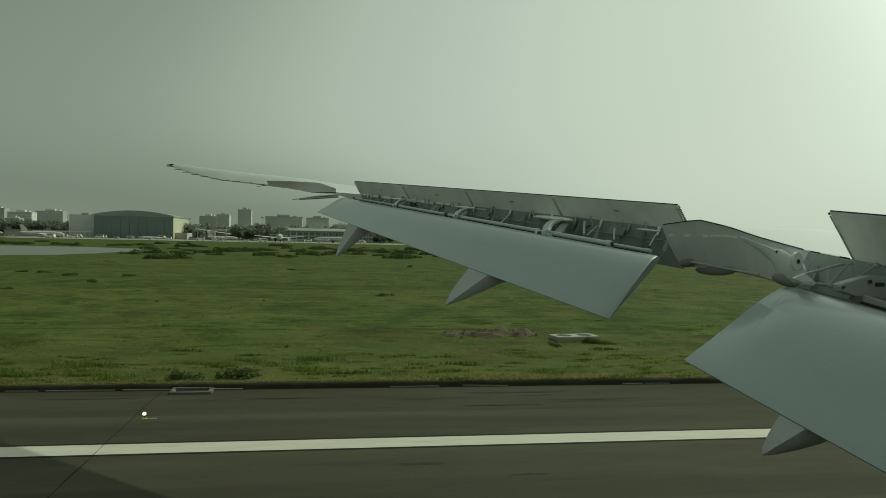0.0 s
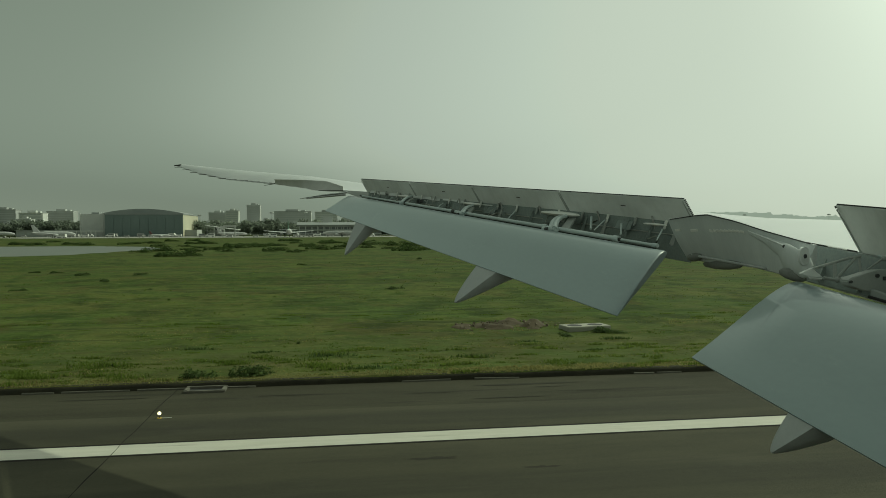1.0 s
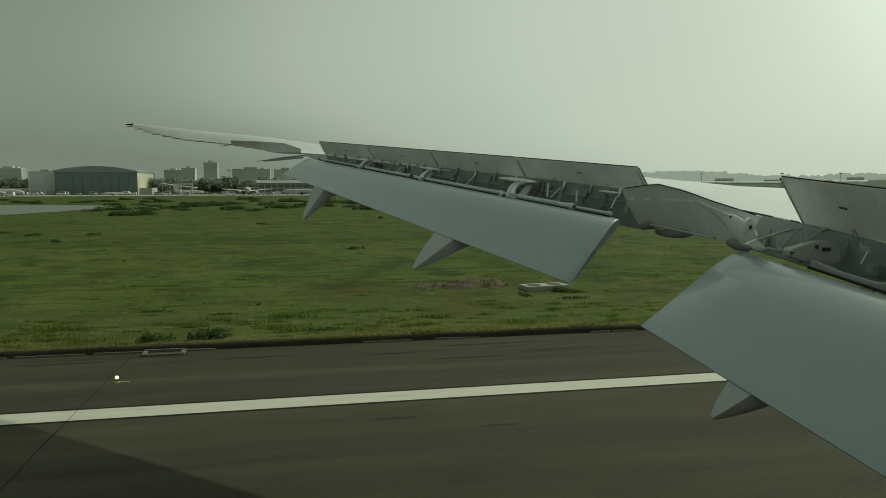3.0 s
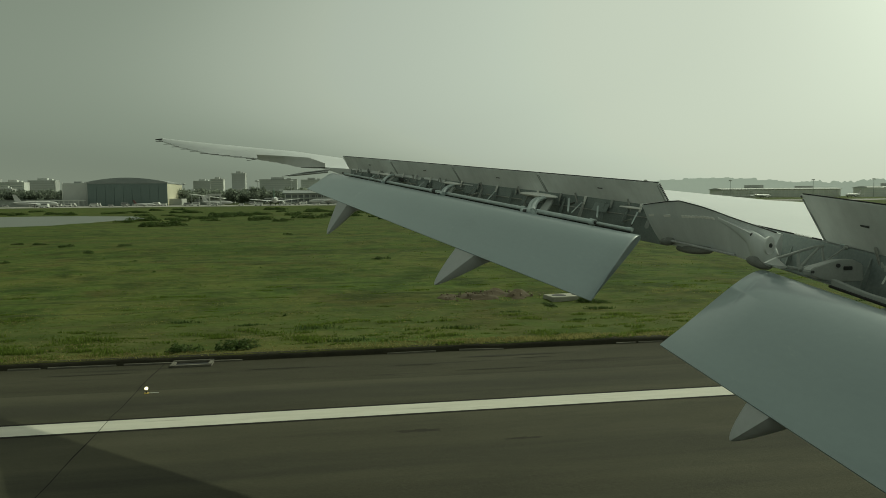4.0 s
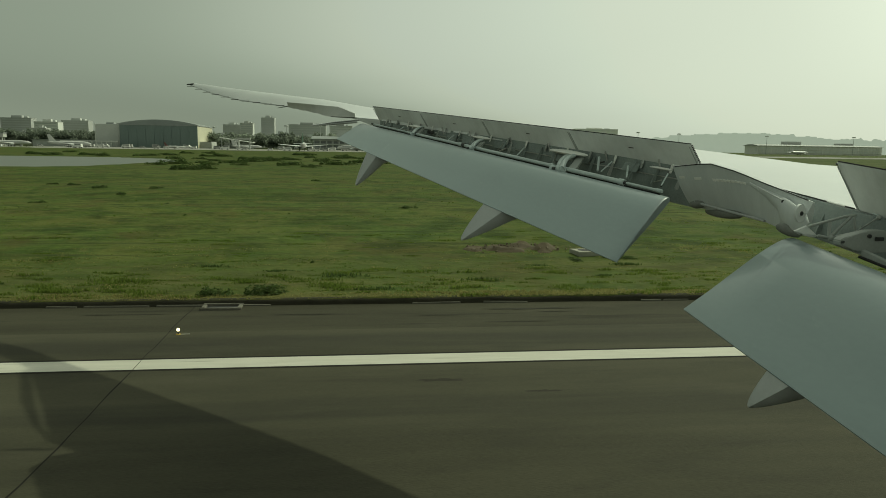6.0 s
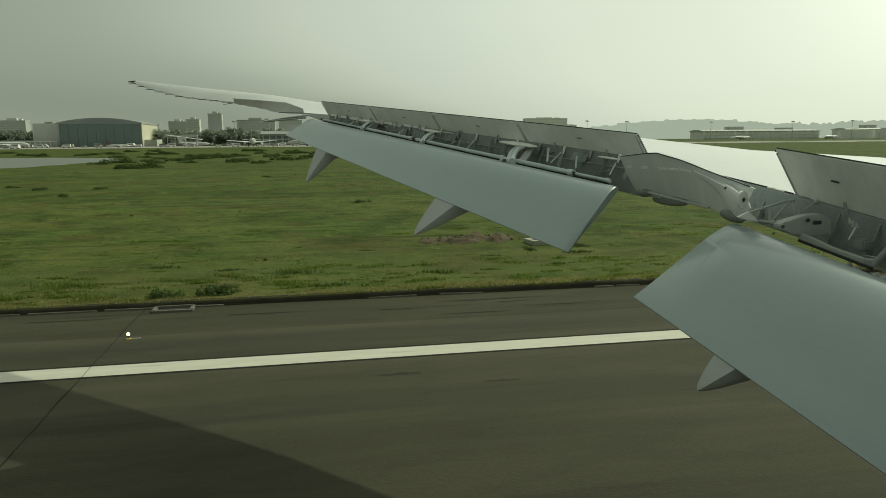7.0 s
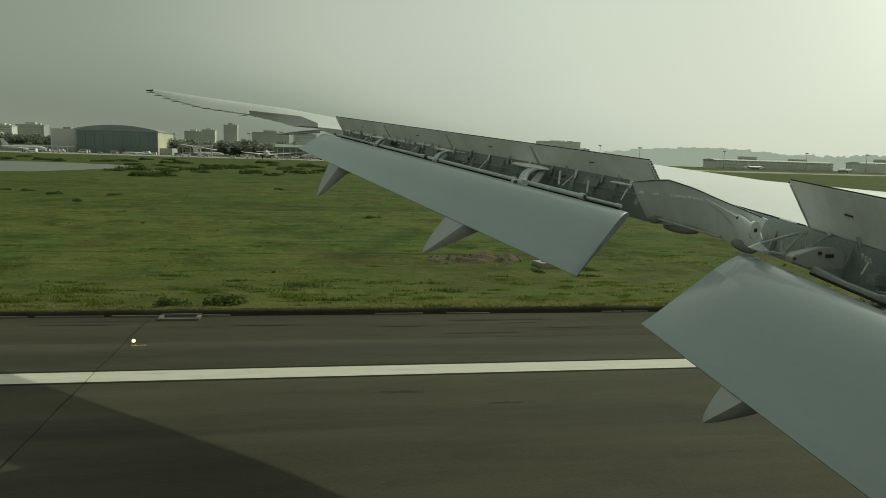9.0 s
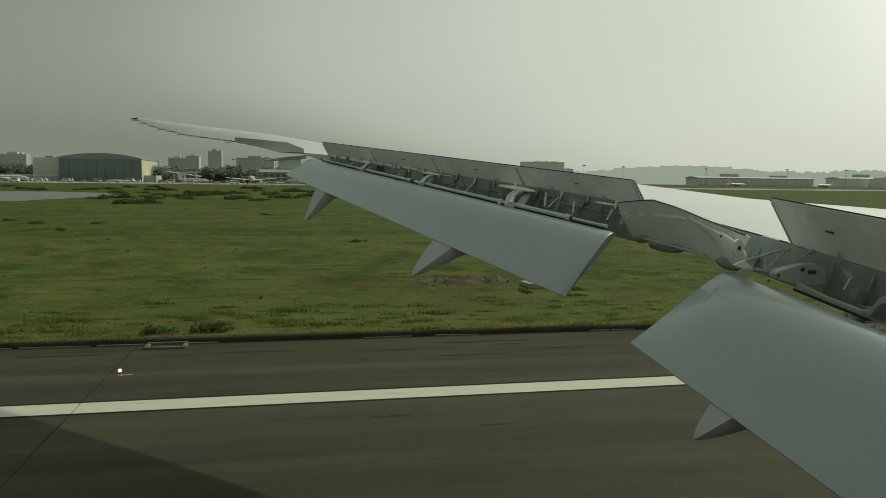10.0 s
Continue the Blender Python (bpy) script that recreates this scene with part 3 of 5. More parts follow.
for y0, y1, thick in ((16.3, 14.55, 0.016), (14.35, 12.7, 0.026), (12.6, 10.25, 0.027), (10.0, 8.9, 0.032), (8.86, 8.3, 0.018)):
    bm = bmesh.new()
    rod(bm, on_nose(y0), on_nose(y1), thick, k=10)
    tube = part("drive_tube", bm, TUBE_PAINT, airliner, "long pale blue-grey drive tube", 40)
    for y in (y0, y1):
        bm = bmesh.new()
        e = (on_nose(y1) - on_nose(y0)).normalized() * 0.045
        rod(bm, on_nose(y) - e, on_nose(y) + e, thick * 1.35, k=10)
        part("coupling", bm, HYDRAULIC if y == y0 else TUBE_PAINT, tube, smooth=40)
# black strip painted as the shade between the flap nose and the tube
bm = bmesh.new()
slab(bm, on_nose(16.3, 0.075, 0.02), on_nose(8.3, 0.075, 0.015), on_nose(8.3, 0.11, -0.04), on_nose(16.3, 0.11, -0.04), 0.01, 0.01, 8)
part("nose_gap_shade", bm, RUBBER_AND_SHADE, airliner, "black strip painted as the shaded gap along the flap nose")

# flap support arms: a forked, curved arm from the spar to a joint on the flap nose, under a white blister
for y, size in ((14.4, 0.62), (12.3, 0.62), (10.05, 1.0)):
    joint = on_nose(y, 0.02, 0.035)
    bm = bmesh.new()
    rod(bm, joint + Vector((-0.05, 0.16 * size, 0.0)), joint + Vector((0.03, -0.16 * size, 0.0)), 0.05 * size, k=12)
    arm = part("support_arm", bm, TUBE_PAINT, airliner, "forked blue-grey flap support arm", 40)
    for shift in (0.0, 0.11):
        bm = bmesh.new()
        foot = joint + Vector((0.08 * shift, -1.4 * shift, 0.01))
        head = foot + Vector((0.30, 0.34, 0.19)) * (0.45 + 0.55 * size)
        path = []
        for k in range(7):
            u = k / 6
            path.append((foot.lerp(head, u) + Vector((-0.03, 0.03, 0.035)) * size * math.sin(math.pi * u), 0.034 * size * (1.25 - 0.5 * u), 0.034 * size * (1.25 - 0.5 * u)))
        body(bm, path, 10)
        part("fork", bm, TUBE_PAINT, arm, smooth=50)
    bm = bmesh.new()
    rod(bm, joint + Vector((-0.075, 0.02, 0.0)), joint + Vector((-0.045, -0.02, 0.0)), 0.032 * size, k=12)
    part("pin", bm, HYDRAULIC, arm, smooth=40)
    bm = bmesh.new()
    slab(bm, joint + Vector((0.36, 0.24, 0.17)) * size, joint + Vector((0.42, 0.12, 0.16)) * size, joint + Vector((0.20, -0.22, 0.0)) * size, joint + Vector((0.12, -0.10, 0.0)) * size, 0.03, 0.03, 3)
    part("web_plate", bm, ARM_GREY, arm, "pale grey web plate", 40)
for y, size in ((14.95, 0.75), (12.75, 0.75), (10.65, 1.15), (9.0, 0.5)):
    h = hinge(y)
    bm = bmesh.new()
    c = h + Vector((-0.15, -0.13, -0.01)) - RISE_OUT * skirt(y)
    body(bm, [(c + Vector((-0.13 * size * t, 0.42 * size * t, 0.035 * t * size)), 0.10 * size * math.sqrt(1 - t * t) + 0.004, 0.03 * size * math.sqrt(1 - t * t) + 0.002) for t in (-1, -0.8, -0.4, 0, 0.4, 0.8, 1)], 10)
    part("hinge_cover", bm, MARKING, airliner, "small white blister cover", 50)

# short struts and links that cross the cove near its inner end
STRUTS = (((3.476, 9.961, 5.735), (3.301, 9.511, 5.561), 0.018), ((3.555, 9.653, 5.684), (3.322, 9.431, 5.548), 0.010), ((3.656, 9.302, 5.63), (3.503, 8.956, 5.49), 0.015), ((3.923, 8.639, 5.554), (3.729, 8.381, 5.422), 0.011),
          ((2.75, 11.55, 5.86), (2.56, 11.30, 5.72), 0.012), ((1.86, 13.60, 6.07), (1.70, 13.40, 5.96), 0.014), ((1.03, 15.45, 6.26), (0.88, 15.25, 6.16), 0.015))
for top, foot, thick in STRUTS:
    bm = bmesh.new()
    rod(bm, top, foot, thick, thick * 0.8, 8)
    part("strut", bm, TUBE_PAINT, airliner, smooth=40)
# white clips along the foot of the spoilers
for i in range(17):
    p = hinge(16.3 - 0.465 * i) + Vector((-0.06, 0, 0.02)) - RISE_OUT * skirt(16.3 - 0.465 * i)
    bm = bmesh.new()
    slab(bm, p + Vector((0, 0.03, 0.03)), p + Vector((0, -0.03, 0.03)), p + Vector((-0.03, -0.02, -0.075)), p + Vector((-0.03, 0.02, -0.075)), 0.02, 0.014, 1)
    part("clip", bm, MARKING if i % 2 == 0 else ARM_GREY, airliner)

# fairings under the flaps
TE_OUT, TE_IN = (Vector(FLAP_OUT[1]), Vector(FLAP_IN[1])), (Vector(IFLAP_OUT[1]), Vector(IFLAP_IN[1]))
for tip, edge, y, hw in (((0.0, 13.92, 5.087), TE_OUT, 14.0, 0.24), ((1.4625, 9.80, 4.555), TE_OUT, 9.80, 0.25), ((2.74, 4.53, 4.05), TE_IN, 4.43, 0.13)):
    tip = Vector(tip)
    q = edge[0].lerp(edge[1], (edge[0].y - y) / (edge[0].y - edge[1].y)) + Vector((0, 0, -0.006))
    e = (edge[1] - edge[0]).normalized() * hw
    deep = Vector((0.20, 0, -0.15)) * max(0.8, hw / 0.25)
    ring = [q - e, q - e * 0.5, q + e * 0.5, q + e, q + e + deep * 0.4, q + e * 0.8 + deep * 0.85, q + e * 0.35 + deep * 1.1, q - e * 0.35 + deep * 1.1, q - e * 0.8 + deep * 0.85, q - e + deep * 0.4]
    bm = bmesh.new()
    rings = []
    mid = sum(ring, Vector()) / len(ring)
    for u in (0.0, 0.015, 0.05, 0.12, 0.25, 0.45, 0.7, 1.0):
        rings.append([tip + (mid - tip) * u + (p - mid) * (0.03 + 0.97 * u ** 0.72) for p in ring])
    front = [p + Vector((0.55, 0, 0.20)) for p in ring]
    for i in range(4):
        front[i].z -= 0.10
    rings.append(front)
    loft(bm, rings)
    part("flap_fairing", bm, FAIRING_PAINT, airliner, "pointed grey flap track fairing", 30)

# aileron, deflected upwards: span station, lower edge x and z, upper edge x, y and z
AILERON = ((22.3, -2.02, 7.00, -2.0, 22.3, 7.115), (19.8, -1.15, 6.76, -1.15, 19.9, 6.94), (18.2, -0.58, 6.575, -0.385, 18.4, 6.807), (17.3, -0.01, 6.52, 0.02, 17.5, 6.617))
bm = bmesh.new()
rings = []
for i in range(33):
    y = 22.3 - 5.0 * i / 32
    lx, lz, ux, uy, uz = (np.interp(-y, [-q[0] for q in AILERON], [q[k] for q in AILERON]) for k in range(1, 6))
    low = Vector((lx, y - 0.03, lz - 0.02 - 0.015 * abs(math.sin(y * 3.1)) * min(1, (22.3 - y) * 2)))
    top = Vector((ux - 0.03, uy - 0.12, uz))
    rings.append([low, low.lerp(top, 0.5) + Vector((0.01, 0.02, 0)), top, top + Vector((0.01, 0.02, 0)), low + Vector((0.02, 0.04, 0.0))])
loft(bm, rings)
aileron = part("aileron", bm, AILERON_PAINT, airliner, "upturned aileron with a grey underside", 30)
bm = bmesh.new()
rod(bm, (-2.0, 22.28, 7.0), (-2.36, 22.55, 6.955), 0.014, 0.006, 6)
part("seal_tip", bm, HYDRAULIC, aileron)
bm = bmesh.new()
rod(bm, (-0.01, 17.22, 6.51), (-0.60, 18.12, 6.555), 0.010, 0.008, 6)
part("seal_edge", bm, HYDRAULIC, aileron)
for k, dz in ((0, 0.0), (1, -0.055)):
    bm = bmesh.new()
    body(bm, [((0.10 - 0.05 * k, 16.9, 6.45 + dz), 0.03, 0.022), ((-0.48 - 0.05 * k, 16.92, 6.385 + dz * 0.8), 0.05, 0.024), ((-0.80, 16.92, 6.33 + dz * 0.3), 0.04, 0.016), ((-1.0 + 0.15 * k, 16.92, 6.30), 0.015, 0.008)], 8)
    part("end_seal", bm, FAIRING_PAINT, airliner, "narrow grey seal fairing", 40)

# flaperon between the flaps, deflected upwards: span station, upper edge x and z, lower edge x and z
FLAPERON = ((8.00, 3.66, 5.67, 3.99, 5.216), (7.55, 3.86, 5.72, 4.11, 5.193), (7.15, 3.985, 5.637, 4.16, 5.176), (6.80, 4.08, 5.537, 4.165, 5.16), (6.40, 4.12, 5.459, 4.146, 5.11), (6.02, 4.10, 5.40, 4.07, 5.09))


def flaperon_at(y, u, out=0.0, side=1):
    """A point of the flaperon's skin: u runs from the lower edge to the upper one."""
    row = [np.interp(-y, [-q[0] for q in FLAPERON], [q[i] for q in FLAPERON]) for i in range(5)]
    low, top = Vector((row[3], y, row[4])), Vector((row[1], y - 0.08, row[2]))
    e = (top - low).normalized()
    n = e.cross(Vector((0.08, -1, -0.05))).normalized()
    n = n if n.x < 0 else -n
    thick = 0.045 * (1 - u) + 0.007 * u + 0.018 * math.sin(math.pi * u)
    return low.lerp(top, u) + n * (side * thick + out)


bm = bmesh.new()
rings = []
for i in range(17):
    y = 8.02 - 1.98 * i / 16
    rings.append([flaperon_at(y, u) for u in (0.0, 0.12, 0.3, 0.5, 0.7, 0.88, 1.0)] + [flaperon_at(y, u, side=-1) for u in (1.0, 0.6, 0.25, 0.0)])
loft(bm, rings)
flaperon = part("flaperon", bm, FLAPERON_PAINT, airliner, "upturned flaperon with a stained grey underside", 30)
bm = bmesh.new()
rod(bm, flaperon_at(7.88, 0.17, 0.016), flaperon_at(6.72, 0.05, 0.016), 0.013)
part("hinge_rod", bm, FAIRING_PAINT, flaperon, "pale hinge rod", 40)
for y, u, ln, hw, hh in ((7.88, 0.10, 0.16, 0.05, 0.05), (7.50, -0.02, 0.42, 0.05, 0.055)):
    c = flaperon_at(y, u)
    bm = bmesh.new()
    body(bm, [(c + Vector((0, ln * t, -0.012 * t)), hw * math.sqrt(1 - t * t) + 0.004, hh * math.sqrt(1 - t * t) + 0.003) for t in (-1, -0.8, -0.4, 0, 0.4, 0.8, 1)], 12)
    part("blister", bm, CAVITY_GREY, flaperon, smooth=50)
bm = bmesh.new()
for i in range(12):
    y0, y1 = 7.98 - 0.155 * i, 7.98 - 0.155 * (i + 1)
    rod(bm, flaperon_at(y0, 1.0, 0.003), flaperon_at(y1, 1.0, 0.003), 0.006, k=6)
part("edge_outline", bm, RUBBER_AND_SHADE, flaperon, "thin dark line along the edge")
# faded stencil marks: two short bars and a longer broken row
for y, u, ln in ((7.93, 0.75, 0.035), (7.72, 0.71, 0.045)) + tuple((7.50 - 0.055 * i, 0.69 + 0.016 * i, 0.024) for i in range(9)):
    bm = bmesh.new()
    slab(bm, flaperon_at(y + ln, u - 0.022, 0.004), flaperon_at(y - ln, u - 0.022, 0.004), flaperon_at(y - ln, u + 0.022, 0.004), flaperon_at(y + ln, u + 0.022, 0.004), 0.005, 0.005, 1)
    part("stencil_bar", bm, MARKING, flaperon)

# hinge support at the inner end of the flaperon: casting with a ridge, disc plate and truss
bm = bmesh.new()
body(bm, [(flaperon_at(6.98, 0.84), 0.010, 0.012), (flaperon_at(6.75, 0.78), 0.022, 0.035), (flaperon_at(6.5, 0.66), 0.036, 0.075), (Vector((4.02, 6.25, 5.285)), 0.045, 0.13), (Vector((4.0, 6.05, 5.23)), 0.05, 0.12), (Vector((4.0, 5.95, 5.20)), 0.04, 0.10), (Vector((4.01, 5.90, 5.18)), 0.02, 0.05)], 16)
casting = part("hinge_casting", bm, FLAPERON_PAINT, airliner, "rounded grey hinge casting", 50)
bm = bmesh.new()
rod(bm, flaperon_at(6.98, 0.88, 0.006), Vector((4.035, 6.30, 5.385)), 0.007, 0.008)
part("ridge", bm, UNDER_PAINT, casting, "pale raised ridge", 40)
# dark disc that paints the shade of a bolt hole
bm = bmesh.new()
rod(bm, (4.005, 6.285, 5.385), (4.06, 6.33, 5.387), 0.016, k=12)
part("bolt_hole", bm, HYDRAULIC, casting)
bm = bmesh.new()
body(bm, [((3.98 + 0.05 * t, 6.12 - 0.13 * t, 5.13 - 0.03 * t), 0.04 * math.sqrt(1 - t * t) + 0.004, 0.05 * math.sqrt(1 - t * t) + 0.003) for t in (-1, -0.8, -0.4, 0, 0.4, 0.8, 1)], 12)
part("foot", bm, CAVITY_GREY, casting, "dull grey rounded foot", 50)
bm = bmesh.new()
body(bm, [((4.0 + 0.045 * t, 5.84 - 0.03 * t, 5.12 - 0.008 * t), 0.014 * math.sqrt(1 - t * t) + 0.003, 0.016 * math.sqrt(1 - t * t) + 0.003) for t in (-1, -0.7, 0, 0.7, 1)], 10)
part("fillet", bm, WHITE_SKIN, casting, "small white fillet", 50)
bm = bmesh.new()
rod(bm, (3.915, 5.895, 5.31), (3.925, 5.875, 5.31), 0.082, k=24)
disc = part("hinge_plate", bm, UNDER_PAINT, airliner, "pale round hinge plate with a dark bore", 30)
# bore shown by a dark disc, its inner shade painted on
bm = bmesh.new()
rod(bm, (3.925, 5.88, 5.31), (3.929, 5.868, 5.31), 0.020, k=12)
part("bore", bm, HYDRAULIC, disc)
bm = bmesh.new()
slab(bm, (3.80, 5.76, 5.165), (3.895, 5.74, 5.21), (3.985, 5.72, 5.13), (3.86, 5.74, 5.145), 0.03, 0.024, 2)
part("gusset", bm, UNDER_PAINT, airliner, "pale triangular gusset plate", 40)
# bracing truss between the hinge plate and the rear spar
TRUSS = (((3.895, 5.74, 5.205), (4.243, 5.74, 5.295), 0.012), ((4.243, 5.74, 5.295), (4.37, 5.76, 5.305), 0.013), ((4.105, 5.73, 5.25), (4.091, 5.71, 5.125), 0.014), ((4.30, 5.73, 5.294), (4.10, 5.71, 5.117), 0.013),
         ((4.335, 5.73, 5.294), (4.34, 5.71, 5.165), 0.010), ((4.342, 5.72, 5.155), (4.55, 5.72, 5.288), 0.008), ((3.985, 5.71, 5.13), (4.10, 5.70, 5.11), 0.014))
bm = bmesh.new()
rod(bm, (4.08, 5.70, 5.11), (4.347, 5.70, 5.16), 0.012)
truss = part("truss", bm, ARM_GREY, airliner, "grey metal bracing truss", 40)
for a, b, thick in TRUSS:
    bm = bmesh.new()
    rod(bm, a, b, thick)
    part("truss_bar", bm, ARM_GREY, truss, smooth=40)
for p, thick in (((4.56, 5.715, 5.292), 0.022), ((4.10, 5.69, 5.112), 0.026)):
    bm = bmesh.new()
    bmesh.ops.create_uvsphere(bm, u_segments=12, v_segments=8, radius=thick, matrix=Matrix.Translation(p))
    part("joint", bm, ARM_GREY, truss, smooth=60)
bm = bmesh.new()
rod(bm, (4.13, 5.66, 5.098), (4.345, 5.66, 5.142), 0.009)
part("dark_strut", bm, RUBBER_AND_SHADE, truss, "black strut")

# pipes, boxes and links in the flap coves
r = random.Random(77)
for y0, y1, n, zz in ((16.0, 8.4, 15, 0.16), (4.9, 2.6, 12, 0.22)):
    for i in range(n):
        y = r.uniform(y1, y0)
        h = hinge(y) + Vector((-0.06 - r.uniform(0, 0.16), 0, -0.05 - r.uniform(0, zz)))
        bm = bmesh.new()
        if i % 3 == 0:
            w = r.uniform(0.03, 0.08)
            bevel_box(bm, h - Vector((0.03, w, 0.03)), h + Vector((0.03, w, 0.04)), 0.008)
            part("valve_box", bm, HYDRAULIC if r.random() < 0.6 else COVE_PRIMER, airliner)
        else:
            q = h + Vector((r.uniform(-0.12, 0.02), r.uniform(-0.25, 0.25), r.uniform(-0.14, 0.05)))
            rod(bm, h, q, r.uniform(0.006, 0.014), k=6)
            part("link_rod", bm, STEEL if r.random() < 0.6 else HYDRAULIC, airliner)
for y0, y1 in ((16.2, 8.6),):
    bm = bmesh.new()
    rod(bm, hinge(y0) + Vector((-0.055, 0, -0.12)), hinge(y1) + Vector((-0.055, 0, -0.18)), 0.008, k=6)
    part("hydraulic_pipe", bm, STEEL, airliner)
# loose cover plates over parts of the spar
y = 16.3
while y > 8.8:
    w = r.uniform(0.12, 0.42)
    if r.random() < 0.6:
        a, b = hinge(y) + Vector((-0.04, 0, -0.07)), hinge(y - w) + Vector((-0.04, 0, -0.07))
        d = Vector((-0.05, 0, -r.uniform(0.08, 0.2)))
        bm = bmesh.new()
        slab(bm, a, b, b + d, a + d, 0.012, 0.012, 2)
        part("cover_plate", bm, COVE_PRIMER, airliner)
    y -= w + r.uniform(0.05, 0.35)
# scalloped seal along the foot of the outer spoilers
y = 16.6
while y > 8.7:
    w = r.uniform(0.22, 0.55)
    a, b = hinge(y) - RISE_OUT * skirt(y), hinge(y - w) - RISE_OUT * skirt(y - w)
    bm = bmesh.new()
    slab(bm, a + Vector((-0.025, 0, 0.045)), b + Vector((-0.025, 0, 0.045)), b + Vector((-0.04, 0, -0.005 - r.uniform(0, 0.035))), a + Vector((-0.04, 0, -0.005 - r.uniform(0, 0.035))), 0.008, 0.005, 2)
    part("seal_flap", bm, UNDER_PAINT, airliner)
    y -= w + r.uniform(0.0, 0.12)
# rubbing strips on the end edges of the spoiler banks
for y, rise, s in ((8.45, RISE_OUT, -1), (6.02, RISE_IN, 1)):
    for i in range(14):
        p = hinge(y) + rise * ((i + 0.5) / 14) + Vector((0, 0.012 * s, 0.012))
        bm = bmesh.new()
        rod(bm, p - rise * 0.022, p + rise * 0.022, 0.012, k=6)
        part("rub_strip", bm, HYDRAULIC, airliner)
# grey actuator arm beside the truss, the sill bar over the inner flap and fittings in the bay
ARM_SIDE = ((3.975, 5.125), (4.0, 5.15), (4.15, 5.19), (4.25, 5.212), (4.385, 5.212), (4.47, 5.17), (4.478, 5.03), (4.27, 5.022), (4.1, 5.05), (3.985, 5.088))
bm = bmesh.new()
loft(bm, [[Vector((x - 0.004 * k, 5.45 + 0.05 * k, z)) for x, z in ARM_SIDE] for k in (-1, 1)])
bmesh.ops.bevel(bm, geom=list(bm.edges), offset=0.008, segments=2, affect="EDGES")
housing = part("actuator_arm", bm, ARM_GREY, airliner, "grey actuator arm with a dark slot", 50)
# dark block set on the face as the slot's painted shade
bm = bmesh.new()
bevel_box(bm, (4.285, 5.385, 5.126), (4.365, 5.402, 5.158), 0.004)
part("slot", bm, HYDRAULIC, housing)
for x, z, q in ((4.232, 5.165, 0.017), (3.995, 5.118, 0.012)):
    bm = bmesh.new()
    rod(bm, (x, 5.402, z), (x, 5.386, z), q, k=12)
    part("pivot", bm, HYDRAULIC, housing, smooth=40)
# sill bar with its upturned inner end
SILL = ((4.16, 5.36, 5.03), (4.16, 5.0, 4.965), (4.17, 4.66, 4.925), (4.18, 4.56, 4.935), (4.20, 4.49, 5.04), (4.22, 4.38, 5.10), (4.24, 4.0, 5.06))
bm = bmesh.new()
loft(bm, [[Vector(p) + Vector(d) for d in ((-0.02, 0, -0.030), (0.02, 0, -0.030), (0.02, 0, 0.030), (-0.02, 0, 0.030))] for p in SILL])
bmesh.ops.bevel(bm, geom=list(bm.edges), offset=0.006, segments=1, affect="EDGES")
sill = part("sill_bar", bm, ARM_GREY, airliner, "long grey sill bar over the flap", 40)
# black rod drawn in as the bar's shadow line
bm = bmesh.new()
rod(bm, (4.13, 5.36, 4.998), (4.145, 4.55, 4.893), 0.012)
part("sill_shadow", bm, RUBBER_AND_SHADE, sill, "black rod painted as the shadow below the bar")
for y in (4.80, 4.71, 4.52, 4.44):
    bm = bmesh.new()
    rod(bm, (4.09, y, 4.86 - 0.10 * (4.8 - y)), (4.16, y - 0.02, 4.88 - 0.10 * (4.8 - y)), 0.024, k=12)
    part("clamp", bm, ARM_GREY, sill, smooth=40)
# white bracket and link rod in front of the dark bay
bm = bmesh.new()
rod(bm, (4.19, 4.80, 5.175), (4.19, 4.86, 5.075), 0.007)
link = part("bay_link", bm, UNDER_PAINT, airliner, "white link rod in the dark bay", 40)
for y, z, q in ((4.875, 5.215, 0.012), (4.835, 5.195, 0.018), (4.80, 5.19, 0.012)):
    bm = bmesh.new()
    rod(bm, (4.19, y, z + 0.022), (4.20, y - 0.005, z - 0.018), q * 0.7, q, 10)
    part("lug", bm, ARM_GREY, link, smooth=40)
for y, z in ((5.0, 5.0), (4.62, 5.02), (4.40, 5.16)):
    bm = bmesh.new()
    bevel_box(bm, (4.40, y - 0.06, z - 0.05), (4.50, y + 0.06, z + 0.05), 0.015)
    part("valve_box", bm, DARK_BAY, airliner)
# dark line along the open wing edge, with a white sliver
bm = bmesh.new()
rod(bm, hinge(8.40) + Vector((-0.022, 0, 0.004)), hinge(6.05) + Vector((-0.022, 0, 0.004)), 0.007, k=6)
part("edge_outline", bm, RUBBER_AND_SHADE, airliner, "thin dark line along the edge")
bm = bmesh.new()
slab(bm, hinge(6.36) + Vector((-0.04, 0, 0.012)), hinge(6.14) + Vector((-0.04, 0, 0.012)), hinge(6.14) + Vector((-0.045, 0, 0.005)), hinge(6.36) + Vector((-0.045, 0, 0.005)), 0.004, 0.004, 2)
part("edge_sliver", bm, MARKING, airliner, "white sliver at the wing edge")

# static discharge wicks along the raked tip
for i in range(10):
    y = 22.6 + i * 0.5
    t = hinge(y)
    bm = bmesh.new()
    rod(bm, t + Vector((0.02, 0, 0)), t + Vector((-0.22, -0.05, -0.015)), 0.012, 0.008, 6)
    part("static_wick", bm, HYDRAULIC, airliner)
bm = bmesh.new()
rod(bm, (-5.8, 27.27, 7.98), (-6.05, 27.36, 7.965), 0.03, 0.02, 8)
part("tip_light", bm, HYDRAULIC, airliner, "dark wing tip light fairing")

